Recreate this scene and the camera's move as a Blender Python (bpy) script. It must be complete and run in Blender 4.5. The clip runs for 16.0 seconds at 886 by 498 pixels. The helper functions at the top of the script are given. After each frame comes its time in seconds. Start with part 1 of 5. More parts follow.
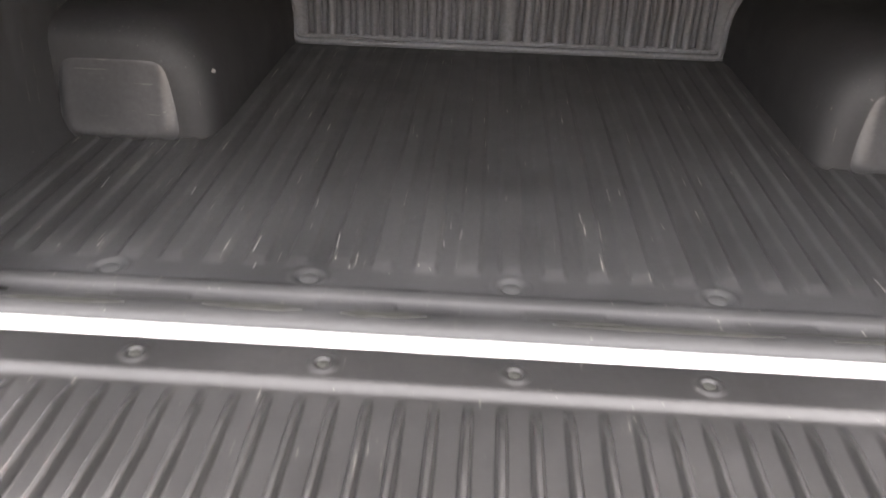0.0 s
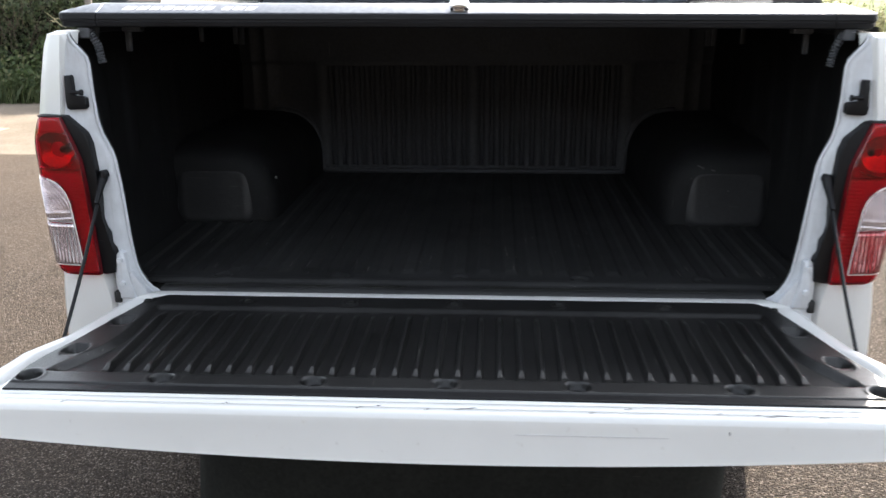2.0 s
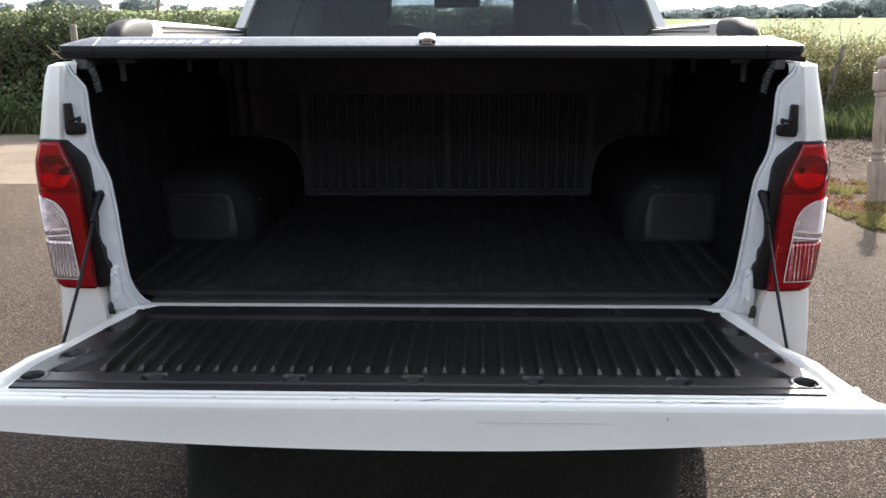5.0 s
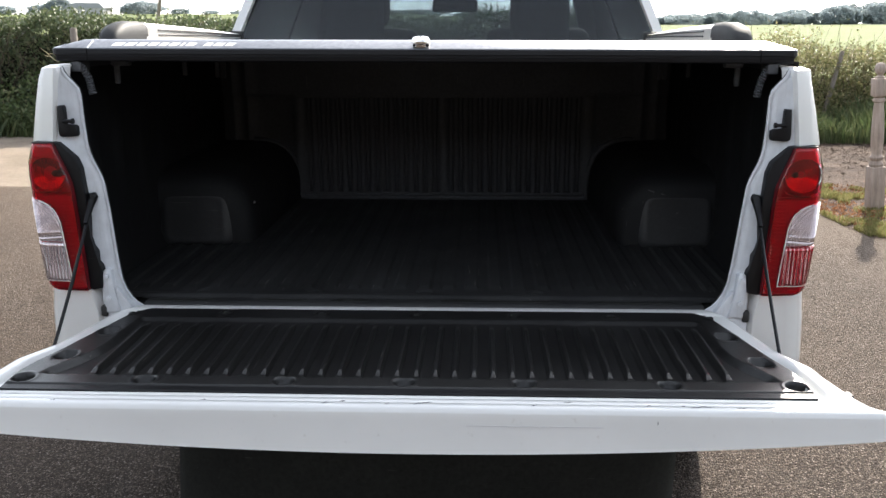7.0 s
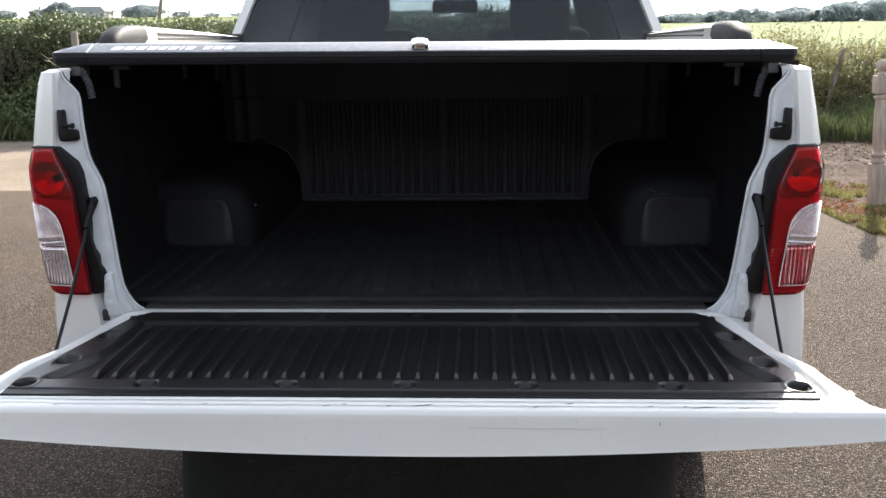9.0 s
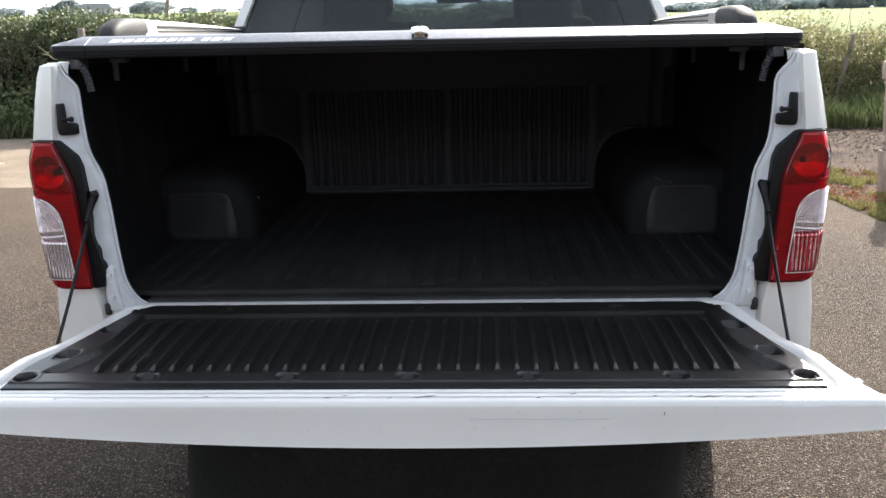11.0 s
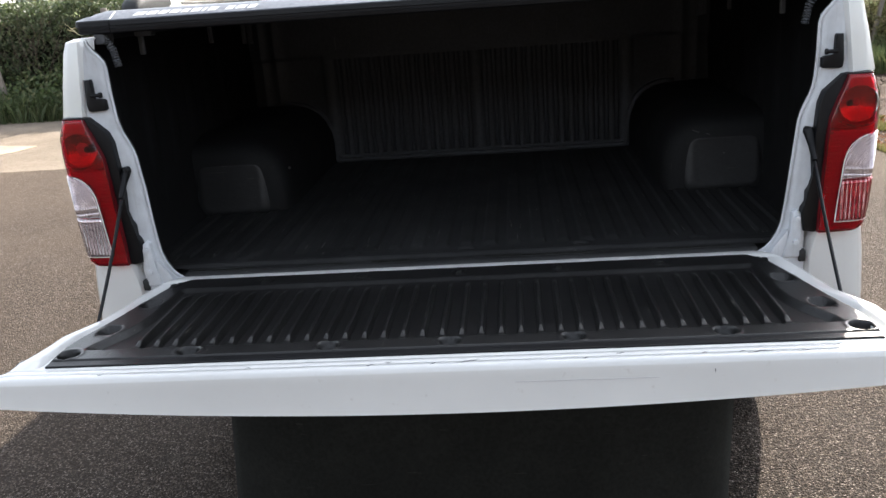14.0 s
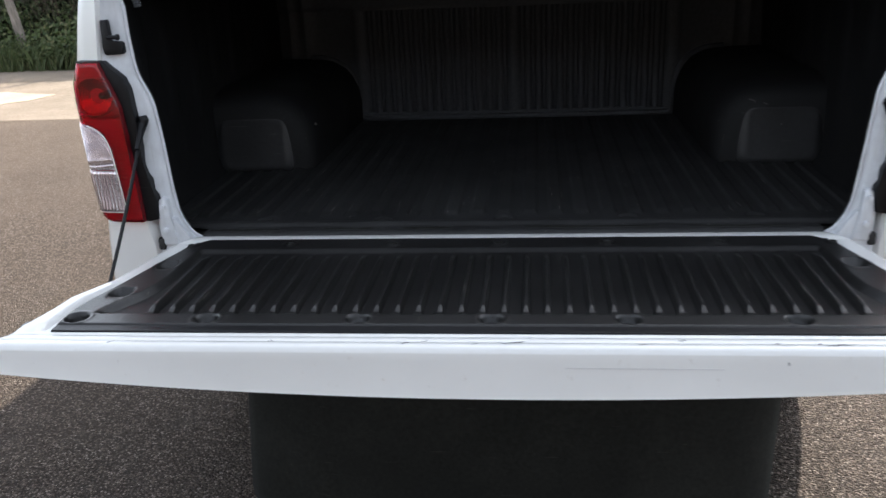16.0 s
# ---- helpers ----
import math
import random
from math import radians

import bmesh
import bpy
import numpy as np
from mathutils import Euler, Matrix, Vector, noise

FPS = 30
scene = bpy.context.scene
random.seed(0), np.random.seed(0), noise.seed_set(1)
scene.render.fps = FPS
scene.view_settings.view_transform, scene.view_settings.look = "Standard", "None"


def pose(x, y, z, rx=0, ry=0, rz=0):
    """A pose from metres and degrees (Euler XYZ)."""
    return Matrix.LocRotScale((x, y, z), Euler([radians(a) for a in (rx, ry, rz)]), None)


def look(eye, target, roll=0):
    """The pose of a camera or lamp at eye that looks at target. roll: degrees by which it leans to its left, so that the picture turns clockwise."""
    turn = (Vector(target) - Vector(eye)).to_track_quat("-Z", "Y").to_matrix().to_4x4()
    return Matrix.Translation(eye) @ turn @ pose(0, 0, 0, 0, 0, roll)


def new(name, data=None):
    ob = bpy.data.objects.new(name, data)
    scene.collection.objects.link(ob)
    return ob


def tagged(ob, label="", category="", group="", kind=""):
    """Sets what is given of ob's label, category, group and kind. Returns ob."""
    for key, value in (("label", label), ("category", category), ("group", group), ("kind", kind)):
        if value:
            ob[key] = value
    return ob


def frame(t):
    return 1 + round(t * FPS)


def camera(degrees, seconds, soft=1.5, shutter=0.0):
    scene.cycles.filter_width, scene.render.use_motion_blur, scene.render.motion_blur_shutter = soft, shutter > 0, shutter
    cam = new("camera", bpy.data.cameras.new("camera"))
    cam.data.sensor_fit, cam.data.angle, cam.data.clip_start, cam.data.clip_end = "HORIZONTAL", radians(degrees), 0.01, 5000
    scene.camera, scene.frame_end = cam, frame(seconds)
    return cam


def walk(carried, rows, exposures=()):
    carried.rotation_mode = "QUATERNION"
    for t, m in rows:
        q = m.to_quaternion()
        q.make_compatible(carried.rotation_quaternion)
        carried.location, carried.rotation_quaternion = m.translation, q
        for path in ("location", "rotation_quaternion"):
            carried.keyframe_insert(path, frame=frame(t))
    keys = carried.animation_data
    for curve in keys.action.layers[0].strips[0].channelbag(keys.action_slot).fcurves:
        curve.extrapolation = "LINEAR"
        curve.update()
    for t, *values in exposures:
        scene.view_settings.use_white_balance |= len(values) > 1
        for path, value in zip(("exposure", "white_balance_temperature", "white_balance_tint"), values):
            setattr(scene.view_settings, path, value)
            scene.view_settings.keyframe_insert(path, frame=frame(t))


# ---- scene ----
cam = camera(54.6, 16.0, shutter=0.4)
EXPOSURES = [(0.0, 5.75, 7600, 18), (0.3, 5.4, 7200, 15), (0.6, 4.98, 6850, 13), (1.0, 4.28, 6750, 12), (1.5, 3.08, 6400, 11), (2.1, 2.1, 6250, 10), (3.0, 1.65, 6250, 11), (4.0, 1.78, 6250, 11), (6.5, 1.87, 6250, 11), (9.0, 1.87, 6250, 11), (12.5, 1.93, 6250, 11), (14.2, 1.95, 6220, 11), (15.0, 1.78, 6200, 11), (15.6, 1.72, 6180, 11), (16.0, 2.03, 6150, 11)]
PATH = [
    (0, (-0.046, -0.899, 1.423), (-0.126, 0.861, 0.477), 1.8),
    (0.3, (0.006, -1.043, 1.414), (-0.111, 0.731, 0.498), 2.1),
    (0.5, (0.028, -1.157, 1.427), (-0.125, 0.639, 0.561), 1.7),
    (0.8, (0.027, -1.284, 1.447), (-0.170, 0.547, 0.669), 0.2),
    (1, (-0.004, -1.400, 1.456), (-0.194, 0.455, 0.732), -0.4),
    (1.5, (-0.019, -1.595, 1.481), (-0.156, 0.293, 0.835), -0.8),
    (2, (0.089, -1.797, 1.471), (-0.032, 0.113, 0.892), -0.4),
    (2.5, (0.14, -1.903, 1.48), (0.029, 0.016, 0.928), -0.7),
    (3, (0.14, -1.922, 1.481), (0.038, 0.0, 0.936), -0.8),
    (3.5, (0.13, -1.925, 1.475), (0.033, -0.001, 0.936), -0.7),
    (4, (0.13, -1.947, 1.477), (0.039, -0.02, 0.95), -0.7),
    (6.5, (0.129, -1.96, 1.479), (0.049, -0.027, 0.971), -0.3),
    (7, (0.146, -1.956, 1.475), (0.061, -0.022, 0.971), -0.3),
    (7.5, (0.151, -1.951, 1.479), (0.061, -0.019, 0.969), -0.1),
    (8, (0.143, -1.954, 1.474), (0.054, -0.021, 0.966), 0.2),
    (8.5, (0.145, -1.955, 1.473), (0.061, -0.022, 0.966), -0.2),
    (9, (0.15, -1.953, 1.477), (0.059, -0.019, 0.974), -0.8),
    (11.5, (0.167, -1.923, 1.466), (0.035, 0.0, 0.932), -2.2),
    (12, (0.166, -1.891, 1.468), (0.005, 0.021, 0.905), -4.3),
    (12.5, (0.144, -1.893, 1.469), (-0.053, 0.021, 0.924), -4.6),
    (13, (0.153, -1.898, 1.45), (-0.054, 0.01, 0.887), -4.6),
    (13.5, (0.155, -1.912, 1.448), (-0.035, -0.008, 0.866), -4.6),
    (14, (0.148, -1.91, 1.452), (-0.038, -0.008, 0.862), -4.4),
    (14.5, (0.154, -1.918, 1.451), (-0.011, -0.015, 0.861), -3.7),
    (15, (0.154, -1.92, 1.441), (0.023, -0.013, 0.852), -3.2),
    (15.5, (0.152, -1.9, 1.428), (-0.019, -0.009, 0.799), -2.8),
    (16, (0.084, -1.776, 1.419), (-0.136, 0.097, 0.752), -2.6),
]
walk(cam, [(t, look(eye, target, roll)) for t, eye, target, roll in PATH], EXPOSURES)

# ---------------------------------------------------------------- light
world = bpy.data.worlds.new("sky")
scene.world = world
world.use_nodes = True
wn = world.node_tree.nodes
sky = wn.new("ShaderNodeTexSky")
sky.sky_type = "NISHITA"
sky.sun_disc = False
SUN_EL = radians(33.5)
SUN_AZ = math.atan2(0.387, 0.922)          # clockwise from +y, towards +x
sky.sun_elevation = SUN_EL
sky.sun_rotation = SUN_AZ
sky.air_density, sky.dust_density, sky.ozone_density = 0.9, 1.6, 1.0
wn["Background"].inputs["Strength"].default_value = 0.13
haze = wn.new("ShaderNodeHueSaturation")      # milky summer haze: the sky's colour is pale
haze.inputs["Saturation"].default_value = 0.30
haze.inputs["Hue"].default_value = 0.487
world.node_tree.links.new(sky.outputs["Color"], haze.inputs["Color"])
world.node_tree.links.new(haze.outputs["Color"], wn["Background"].inputs["Color"])

sun = new("sun", bpy.data.lights.new("sun", "SUN"))
sun.data.energy = 3.3
sun.data.angle = radians(0.6)
sun.data.color = (1.0, 0.905, 0.755)
to_sun = Vector((math.sin(SUN_AZ) * math.cos(SUN_EL), math.cos(SUN_AZ) * math.cos(SUN_EL), math.sin(SUN_EL)))
sun.matrix_world = look(to_sun * 60, (0, 0, 0))


# ---------------------------------------------------------------- materials
def base_material(name, color, rough=0.5, metal=0.0, coat=0.0, ior=1.5):
    m = bpy.data.materials.new(name)
    m.use_nodes = True
    b = m.node_tree.nodes["Principled BSDF"]
    b.inputs["Base Color"].default_value = (*color, 1)
    b.inputs["Roughness"].default_value = rough
    b.inputs["Metallic"].default_value = metal
    b.inputs["Coat Weight"].default_value = coat
    b.inputs["Coat Roughness"].default_value = 0.06
    b.inputs["IOR"].default_value = ior
    return m, m.node_tree.nodes, m.node_tree.links, b


def coords(n, l, scale=(1, 1, 1)):
    tc = n.new("ShaderNodeTexCoord")
    mp = n.new("ShaderNodeMapping")
    mp.inputs["Scale"].default_value = scale
    l.new(tc.outputs["Object"], mp.inputs["Vector"])
    return mp.outputs["Vector"]


def noise_tex(n, l, vec, scale, detail=4.0, rough=0.55):
    t = n.new("ShaderNodeTexNoise")
    t.inputs["Scale"].default_value = scale
    t.inputs["Detail"].default_value = detail
    t.inputs["Roughness"].default_value = rough
    l.new(vec, t.inputs["Vector"])
    return t.outputs["Fac"]


def ramp(n, l, fac, stops):
    r = n.new("ShaderNodeValToRGB")
    e = r.color_ramp.elements
    while len(e) < len(stops):
        e.new(0.5)
    for k, (p, c) in zip(e, stops):
        k.position = p
        k.color = (*c, 1) if len(c) == 3 else c
    l.new(fac, r.inputs["Fac"])
    return r.outputs["Color"]


def mix(n, l, fac, a, b, mode="MIX"):
    x = n.new("ShaderNodeMix")
    x.data_type = "RGBA"
    x.blend_type = mode
    for sock, v in ((x.inputs[0], fac), (x.inputs[6], a), (x.inputs[7], b)):
        if hasattr(v, "links"):
            l.new(v, sock)
        elif isinstance(v, (int, float)):
            sock.default_value = v
        else:
            sock.default_value = (*v, 1)
    return x.outputs[2]


def bump(n, l, b, height, strength, distance):
    k = n.new("ShaderNodeBump")
    k.inputs["Strength"].default_value = strength
    k.inputs["Distance"].default_value = distance
    l.new(height, k.inputs["Height"])
    l.new(k.outputs["Normal"], b.inputs["Normal"])


def grey(v):
    return (v, v, v)


def make_paint():
    m, n, l, b = base_material("white_paint", (0.78, 0.79, 0.80), 0.32, coat=0.7)
    v = coords(n, l)
    dirt = noise_tex(n, l, v, 3.0, 6)
    fine = noise_tex(n, l, v, 70.0, 4)
    c = ramp(n, l, dirt, [(0.35, (0.755, 0.75, 0.73)), (0.75, (0.69, 0.685, 0.665))])
    c = mix(n, l, ramp(n, l, fine, [(0.66, grey(0)), (0.80, grey(0.5))]), c, (0.55, 0.52, 0.48))
    l.new(c, b.inputs["Base Color"])
    l.new(ramp(n, l, dirt, [(0.3, grey(0.28)), (0.8, grey(0.45))]), b.inputs["Roughness"])
    return m


def make_jamb():
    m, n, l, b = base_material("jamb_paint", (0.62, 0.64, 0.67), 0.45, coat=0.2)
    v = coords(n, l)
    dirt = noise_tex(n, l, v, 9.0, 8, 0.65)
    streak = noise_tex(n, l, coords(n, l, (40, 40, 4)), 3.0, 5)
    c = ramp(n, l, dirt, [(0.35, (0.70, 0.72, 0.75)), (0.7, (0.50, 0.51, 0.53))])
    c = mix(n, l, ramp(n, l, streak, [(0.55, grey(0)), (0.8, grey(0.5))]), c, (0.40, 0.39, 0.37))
    l.new(c, b.inputs["Base Color"])
    return m


def make_plastic(name, color, rough, grain, scratch, dust=(0.10, 0.095, 0.085), stretch=(6, 60, 60), worn=0.1):
    m, n, l, b = base_material(name, color, rough)
    v = coords(n, l)
    stain = noise_tex(n, l, v, 5.0, 7, 0.6)
    c = ramp(n, l, stain, [(0.35, color), (0.75, tuple(x * 1.7 for x in color))])
    sc = noise_tex(n, l, coords(n, l, stretch), 1.0, 6, 0.7)
    c = mix(n, l, ramp(n, l, sc, [(0.62, grey(0)), (0.76, grey(scratch))]), c, dust)
    speck = noise_tex(n, l, v, 240.0, 2)
    c = mix(n, l, ramp(n, l, speck, [(0.72, grey(0)), (0.78, grey(scratch * 0.8))]), c, dust)
    mottle = noise_tex(n, l, v, 95.0, 5, 0.7)
    c = mix(n, l, 0.75, c, ramp(n, l, mottle, [(0.32, grey(0.45)), (0.68, grey(1.0))]), "MULTIPLY")
    streak = noise_tex(n, l, coords(n, l, tuple(x * 4.2 if x > 10 else x * 1.6 for x in stretch)), 1.0, 3, 0.5)
    c = mix(n, l, ramp(n, l, streak, [(0.70, grey(0)), (0.745, grey(min(1.0, scratch * 2.4)))]), c, tuple(x * 2.2 for x in dust))
    l.new(c, b.inputs["Base Color"])
    l.new(ramp(n, l, stain, [(0.3, grey(rough - 0.6 * worn)), (0.75, grey(rough + 1.2 * worn))]), b.inputs["Roughness"])
    bump(n, l, b, noise_tex(n, l, v, 420.0, 4, 0.7), grain, 0.0010)
    return m


def make_lens(name, color, trans, rough=0.06):
    m, n, l, b = base_material(name, color, rough, coat=0.6)
    b.inputs["Transmission Weight"].default_value = trans
    b.inputs["IOR"].default_value = 1.49
    return m


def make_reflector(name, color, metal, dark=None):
    """Bright reflector seen through a clear ridged cover; dark paints the flutes' shaded stripes in."""
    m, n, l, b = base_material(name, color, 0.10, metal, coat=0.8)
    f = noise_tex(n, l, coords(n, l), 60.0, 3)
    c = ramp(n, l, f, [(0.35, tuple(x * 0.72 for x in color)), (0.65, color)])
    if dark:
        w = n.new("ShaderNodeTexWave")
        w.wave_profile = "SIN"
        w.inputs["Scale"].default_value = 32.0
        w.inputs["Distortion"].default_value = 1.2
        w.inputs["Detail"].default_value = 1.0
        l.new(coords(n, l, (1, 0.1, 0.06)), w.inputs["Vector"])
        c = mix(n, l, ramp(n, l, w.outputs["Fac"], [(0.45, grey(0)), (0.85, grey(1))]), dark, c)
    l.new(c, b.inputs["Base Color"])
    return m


def make_asphalt():
    m, n, l, b = base_material("asphalt", (0.1272, 0.1132, 0.0984), 0.85)
    v = coords(n, l)
    vo = n.new("ShaderNodeTexVoronoi")
    vo.inputs["Scale"].default_value = 160.0
    l.new(v, vo.inputs["Vector"])
    sep = n.new("ShaderNodeSeparateColor")
    l.new(vo.outputs["Color"], sep.inputs["Color"])
    stone = ramp(n, l, sep.outputs["Red"], [(0.0, (0.0160, 0.0128, 0.0106)), (0.28, (0.0570, 0.0445, 0.0362)), (0.60, (0.1130, 0.0890, 0.0735)), (0.82, (0.1800, 0.1450, 0.1215)), (0.95, (0.2850, 0.2380, 0.2040)), (1.0, (0.3900, 0.3370, 0.2940))])
    gap = ramp(n, l, vo.outputs["Distance"], [(0.32, grey(0)), (0.68, grey(0.85))])
    c = mix(n, l, gap, stone, (0.0150, 0.0124, 0.0103))
    worn = noise_tex(n, l, v, 0.55, 6, 0.6)
    c = mix(n, l, ramp(n, l, worn, [(0.35, grey(0)), (0.75, grey(0.3))]), c, (0.1020, 0.0815, 0.0665))
    patch = noise_tex(n, l, v, 4.0, 5, 0.6)
    c = mix(n, l, ramp(n, l, patch, [(0.5, grey(0)), (0.8, grey(0.35))]), c, (0.0800, 0.0715, 0.0645))
    # paler with distance: the sun's grazing glare painted into the asphalt
    xyz = n.new("ShaderNodeSeparateXYZ")
    l.new(v, xyz.inputs[0])
    far = n.new("ShaderNodeMapRange")
    far.inputs["From Min"].default_value = 0.0
    far.inputs["From Max"].default_value = 6.0
    far.inputs["To Max"].default_value = 0.75
    l.new(xyz.outputs["Y"], far.inputs["Value"])
    c = mix(n, l, far.outputs[0], c, mix(n, l, worn, c, (0.285, 0.218, 0.162)))
    l.new(c, b.inputs["Base Color"])
    inv = n.new("ShaderNodeMath")
    inv.operation = "SUBTRACT"
    inv.inputs[0].default_value = 1.0
    l.new(vo.outputs["Distance"], inv.inputs[1])
    b.inputs["Specular IOR Level"].default_value = 0.08
    bump(n, l, b, inv.outputs[0], 1.0, 0.011)
    return m


def make_ground(name, stops, scale, bump_amount=0.02, fine=30.0):
    m, n, l, b = base_material(name, stops[0][1], 0.95)
    v = coords(n, l)
    a = noise_tex(n, l, v, scale, 8, 0.65)
    c = ramp(n, l, a, stops)
    f = noise_tex(n, l, v, fine, 8, 0.75)
    c = mix(n, l, 0.6, c, ramp(n, l, f, [(0.3, grey(0.35)), (0.7, grey(1.0))]), "MULTIPLY")
    l.new(c, b.inputs["Base Color"])
    b.inputs["Specular IOR Level"].default_value = 0.15
    bump(n, l, b, f, 0.7, bump_amount)
    return m


def make_leaf(name, a, c2, dead, trans=0.35):
    m, n, l, b = base_material(name, a, 0.5)
    g = n.new("ShaderNodeNewGeometry")
    c = ramp(n, l, g.outputs["Random Per Island"], [(0.0, a), (0.55, c2), (0.9, tuple(0.5 * (p + q) for p, q in zip(c2, dead))), (1.0, dead)])
    big = noise_tex(n, l, coords(n, l), 0.9, 4)
    c = mix(n, l, 0.7, c, ramp(n, l, big, [(0.3, grey(0.55)), (0.7, grey(1.0))]), "MULTIPLY")
    l.new(c, b.inputs["Base Color"])
    t = n.new("ShaderNodeBsdfTranslucent")
    l.new(c, t.inputs["Color"])
    s = n.new("ShaderNodeMixShader")
    s.inputs[0].default_value = trans
    l.new(b.outputs[0], s.inputs[1])
    l.new(t.outputs[0], s.inputs[2])
    l.new(s.outputs[0], n["Material Output"].inputs["Surface"])
    return m


def make_wood(name, light, dark):
    m, n, l, b = base_material(name, light, 0.85)
    grain = noise_tex(n, l, coords(n, l, (30, 30, 2.5)), 2.0, 7, 0.65)
    c = ramp(n, l, grain, [(0.3, dark), (0.65, light)])
    blot = noise_tex(n, l, coords(n, l), 7.0, 5)
    c = mix(n, l, 0.5, c, ramp(n, l, blot, [(0.3, grey(0.5)), (0.7, grey(1.0))]), "MULTIPLY")
    l.new(c, b.inputs["Base Color"])
    bump(n, l, b, grain, 0.5, 0.003)
    return m


PAINT = make_paint()
JAMB = make_jamb()
LINER = make_plastic("bed_liner_plastic", (0.0135, 0.0133, 0.0135), 0.60, 0.35, 0.35, stretch=(60, 5, 60))
# the floor's black plastic, darkened to paint in the dimness along the walls
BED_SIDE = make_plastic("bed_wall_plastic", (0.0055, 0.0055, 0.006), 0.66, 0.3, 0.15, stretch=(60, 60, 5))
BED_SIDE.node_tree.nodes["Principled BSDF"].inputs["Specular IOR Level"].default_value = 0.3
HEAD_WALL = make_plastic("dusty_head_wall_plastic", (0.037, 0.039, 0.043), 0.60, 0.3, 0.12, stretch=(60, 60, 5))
# pad lightened so that its colour carries the sheen
PAD = make_plastic("housing_pad_plastic", (0.019, 0.019, 0.020), 0.42, 0.15, 0.1)
GATE_LINER = make_plastic("gate_liner_plastic", (0.0118, 0.0114, 0.0113), 0.35, 0.22, 0.14, stretch=(60, 6, 60), worn=0.03)
GATE_LINER.node_tree.nodes["Principled BSDF"].inputs["Specular IOR Level"].default_value = 0.45
TRIM = make_plastic("black_trim", (0.004, 0.004, 0.005), 0.42, 0.2, 0.05)
TRIM.node_tree.nodes["Principled BSDF"].inputs["Specular IOR Level"].default_value = 0.28
DULL_GREY = make_plastic("dull_grey_metal", (0.065, 0.067, 0.072), 0.5, 0.2, 0.1)
RUBBER = make_plastic("black_rubber", (0.018, 0.018, 0.018), 0.65, 0.4, 0.15)
COVER = make_plastic("cover_aluminium", (0.014, 0.0145, 0.0165), 0.36, 0.15, 0.12)
# unseen slats, made pale to bounce light down into the bed
SLAT = make_plastic("slat_aluminium", (0.16, 0.16, 0.165), 0.45, 0.1, 0.1)
SCRATCH = base_material("faint_scratch", (0.54, 0.53, 0.53), 0.6)[0]
RAIL_METAL = base_material("rail_aluminium", (0.80, 0.77, 0.72), 0.34, 0.6)[0]
CHROME = base_material("chrome", (0.75, 0.74, 0.73), 0.14, 1.0)[0]
WHITE_INK = base_material("white_ink", (0.82, 0.82, 0.80), 0.5)[0]
CHIP = base_material("pale_scrape", (0.085, 0.082, 0.078), 0.6)[0]
SCUFF = base_material("scuff", (0.05, 0.05, 0.055), 0.7)[0]
RED_GLASS = make_lens("red_lens_glass", (0.68, 0.004, 0.030), 1.0, 0.02)
RED_GLASS.node_tree.nodes["Principled BSDF"].inputs["IOR"].default_value = 1.28
LAMP_SILVER = base_material("lamp_reflector", (0.70, 0.68, 0.68), 0.22, 1.0)[0]
LENS_EDGE = base_material("dark_red_edge", (0.11, 0.002, 0.006), 0.3, coat=0.4)[0]
LENS_RIM = base_material("clear_lens_edge", (0.80, 0.74, 0.72), 0.25, coat=0.5)[0]
LAMP_GREY = base_material("lamp_inner_plastic", (0.62, 0.60, 0.60), 0.5)[0]
LIP_METAL = make_plastic("anodised_lip", (0.20, 0.205, 0.22), 0.33, 0.1, 0.1, dust=(0.35, 0.35, 0.35))
LIP_METAL.node_tree.nodes["Principled BSDF"].inputs["Metallic"].default_value = 0.7
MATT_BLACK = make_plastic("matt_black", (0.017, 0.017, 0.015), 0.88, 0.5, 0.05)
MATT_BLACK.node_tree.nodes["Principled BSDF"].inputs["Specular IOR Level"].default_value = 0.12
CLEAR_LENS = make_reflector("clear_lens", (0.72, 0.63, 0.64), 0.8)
# pale and dark stripes paint the flutes' glints into both lens colours
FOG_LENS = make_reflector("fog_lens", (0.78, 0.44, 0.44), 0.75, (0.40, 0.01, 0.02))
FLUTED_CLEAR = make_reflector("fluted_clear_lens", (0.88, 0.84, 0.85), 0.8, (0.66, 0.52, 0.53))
GLASS = make_lens("tinted_glass", (0.115, 0.146, 0.170), 1.0, 0.0)
GLASS.node_tree.nodes["Principled BSDF"].inputs["Coat Weight"].default_value = 0.0
DARK_GLASS = make_lens("dark_side_glass", (0.010, 0.012, 0.015), 0.0, 0.3)
DARK_GLASS.node_tree.nodes["Principled BSDF"].inputs["Coat Weight"].default_value = 0.0
DARK_GLASS.node_tree.nodes["Principled BSDF"].inputs["Specular IOR Level"].default_value = 0.05
SCREEN = make_lens("screen_glass", (0.85, 0.95, 0.92), 1.0, 0.0)
FABRIC = make_plastic("seat_fabric", (0.022, 0.022, 0.024), 0.85, 0.5, 0.05)
ASPHALT = make_asphalt()
LANE = make_ground("worn_lane", [(0.3, (0.235, 0.188, 0.142)), (0.55, (0.31, 0.252, 0.195)), (0.8, (0.375, 0.312, 0.250))], 1.1, 0.02, 38.0)
PALE = make_ground("pale_concrete", [(0.3, (0.42, 0.35, 0.255)), (0.7, (0.52, 0.445, 0.34))], 3.0, 0.004, 60.0)
DIRT = make_ground("bare_dirt", [(0.32, (0.030, 0.0195, 0.014)), (0.46, (0.080, 0.052, 0.038)), (0.58, (0.125, 0.088, 0.066)), (0.8, (0.20, 0.15, 0.12))], 2.6, 0.04, 32.0)
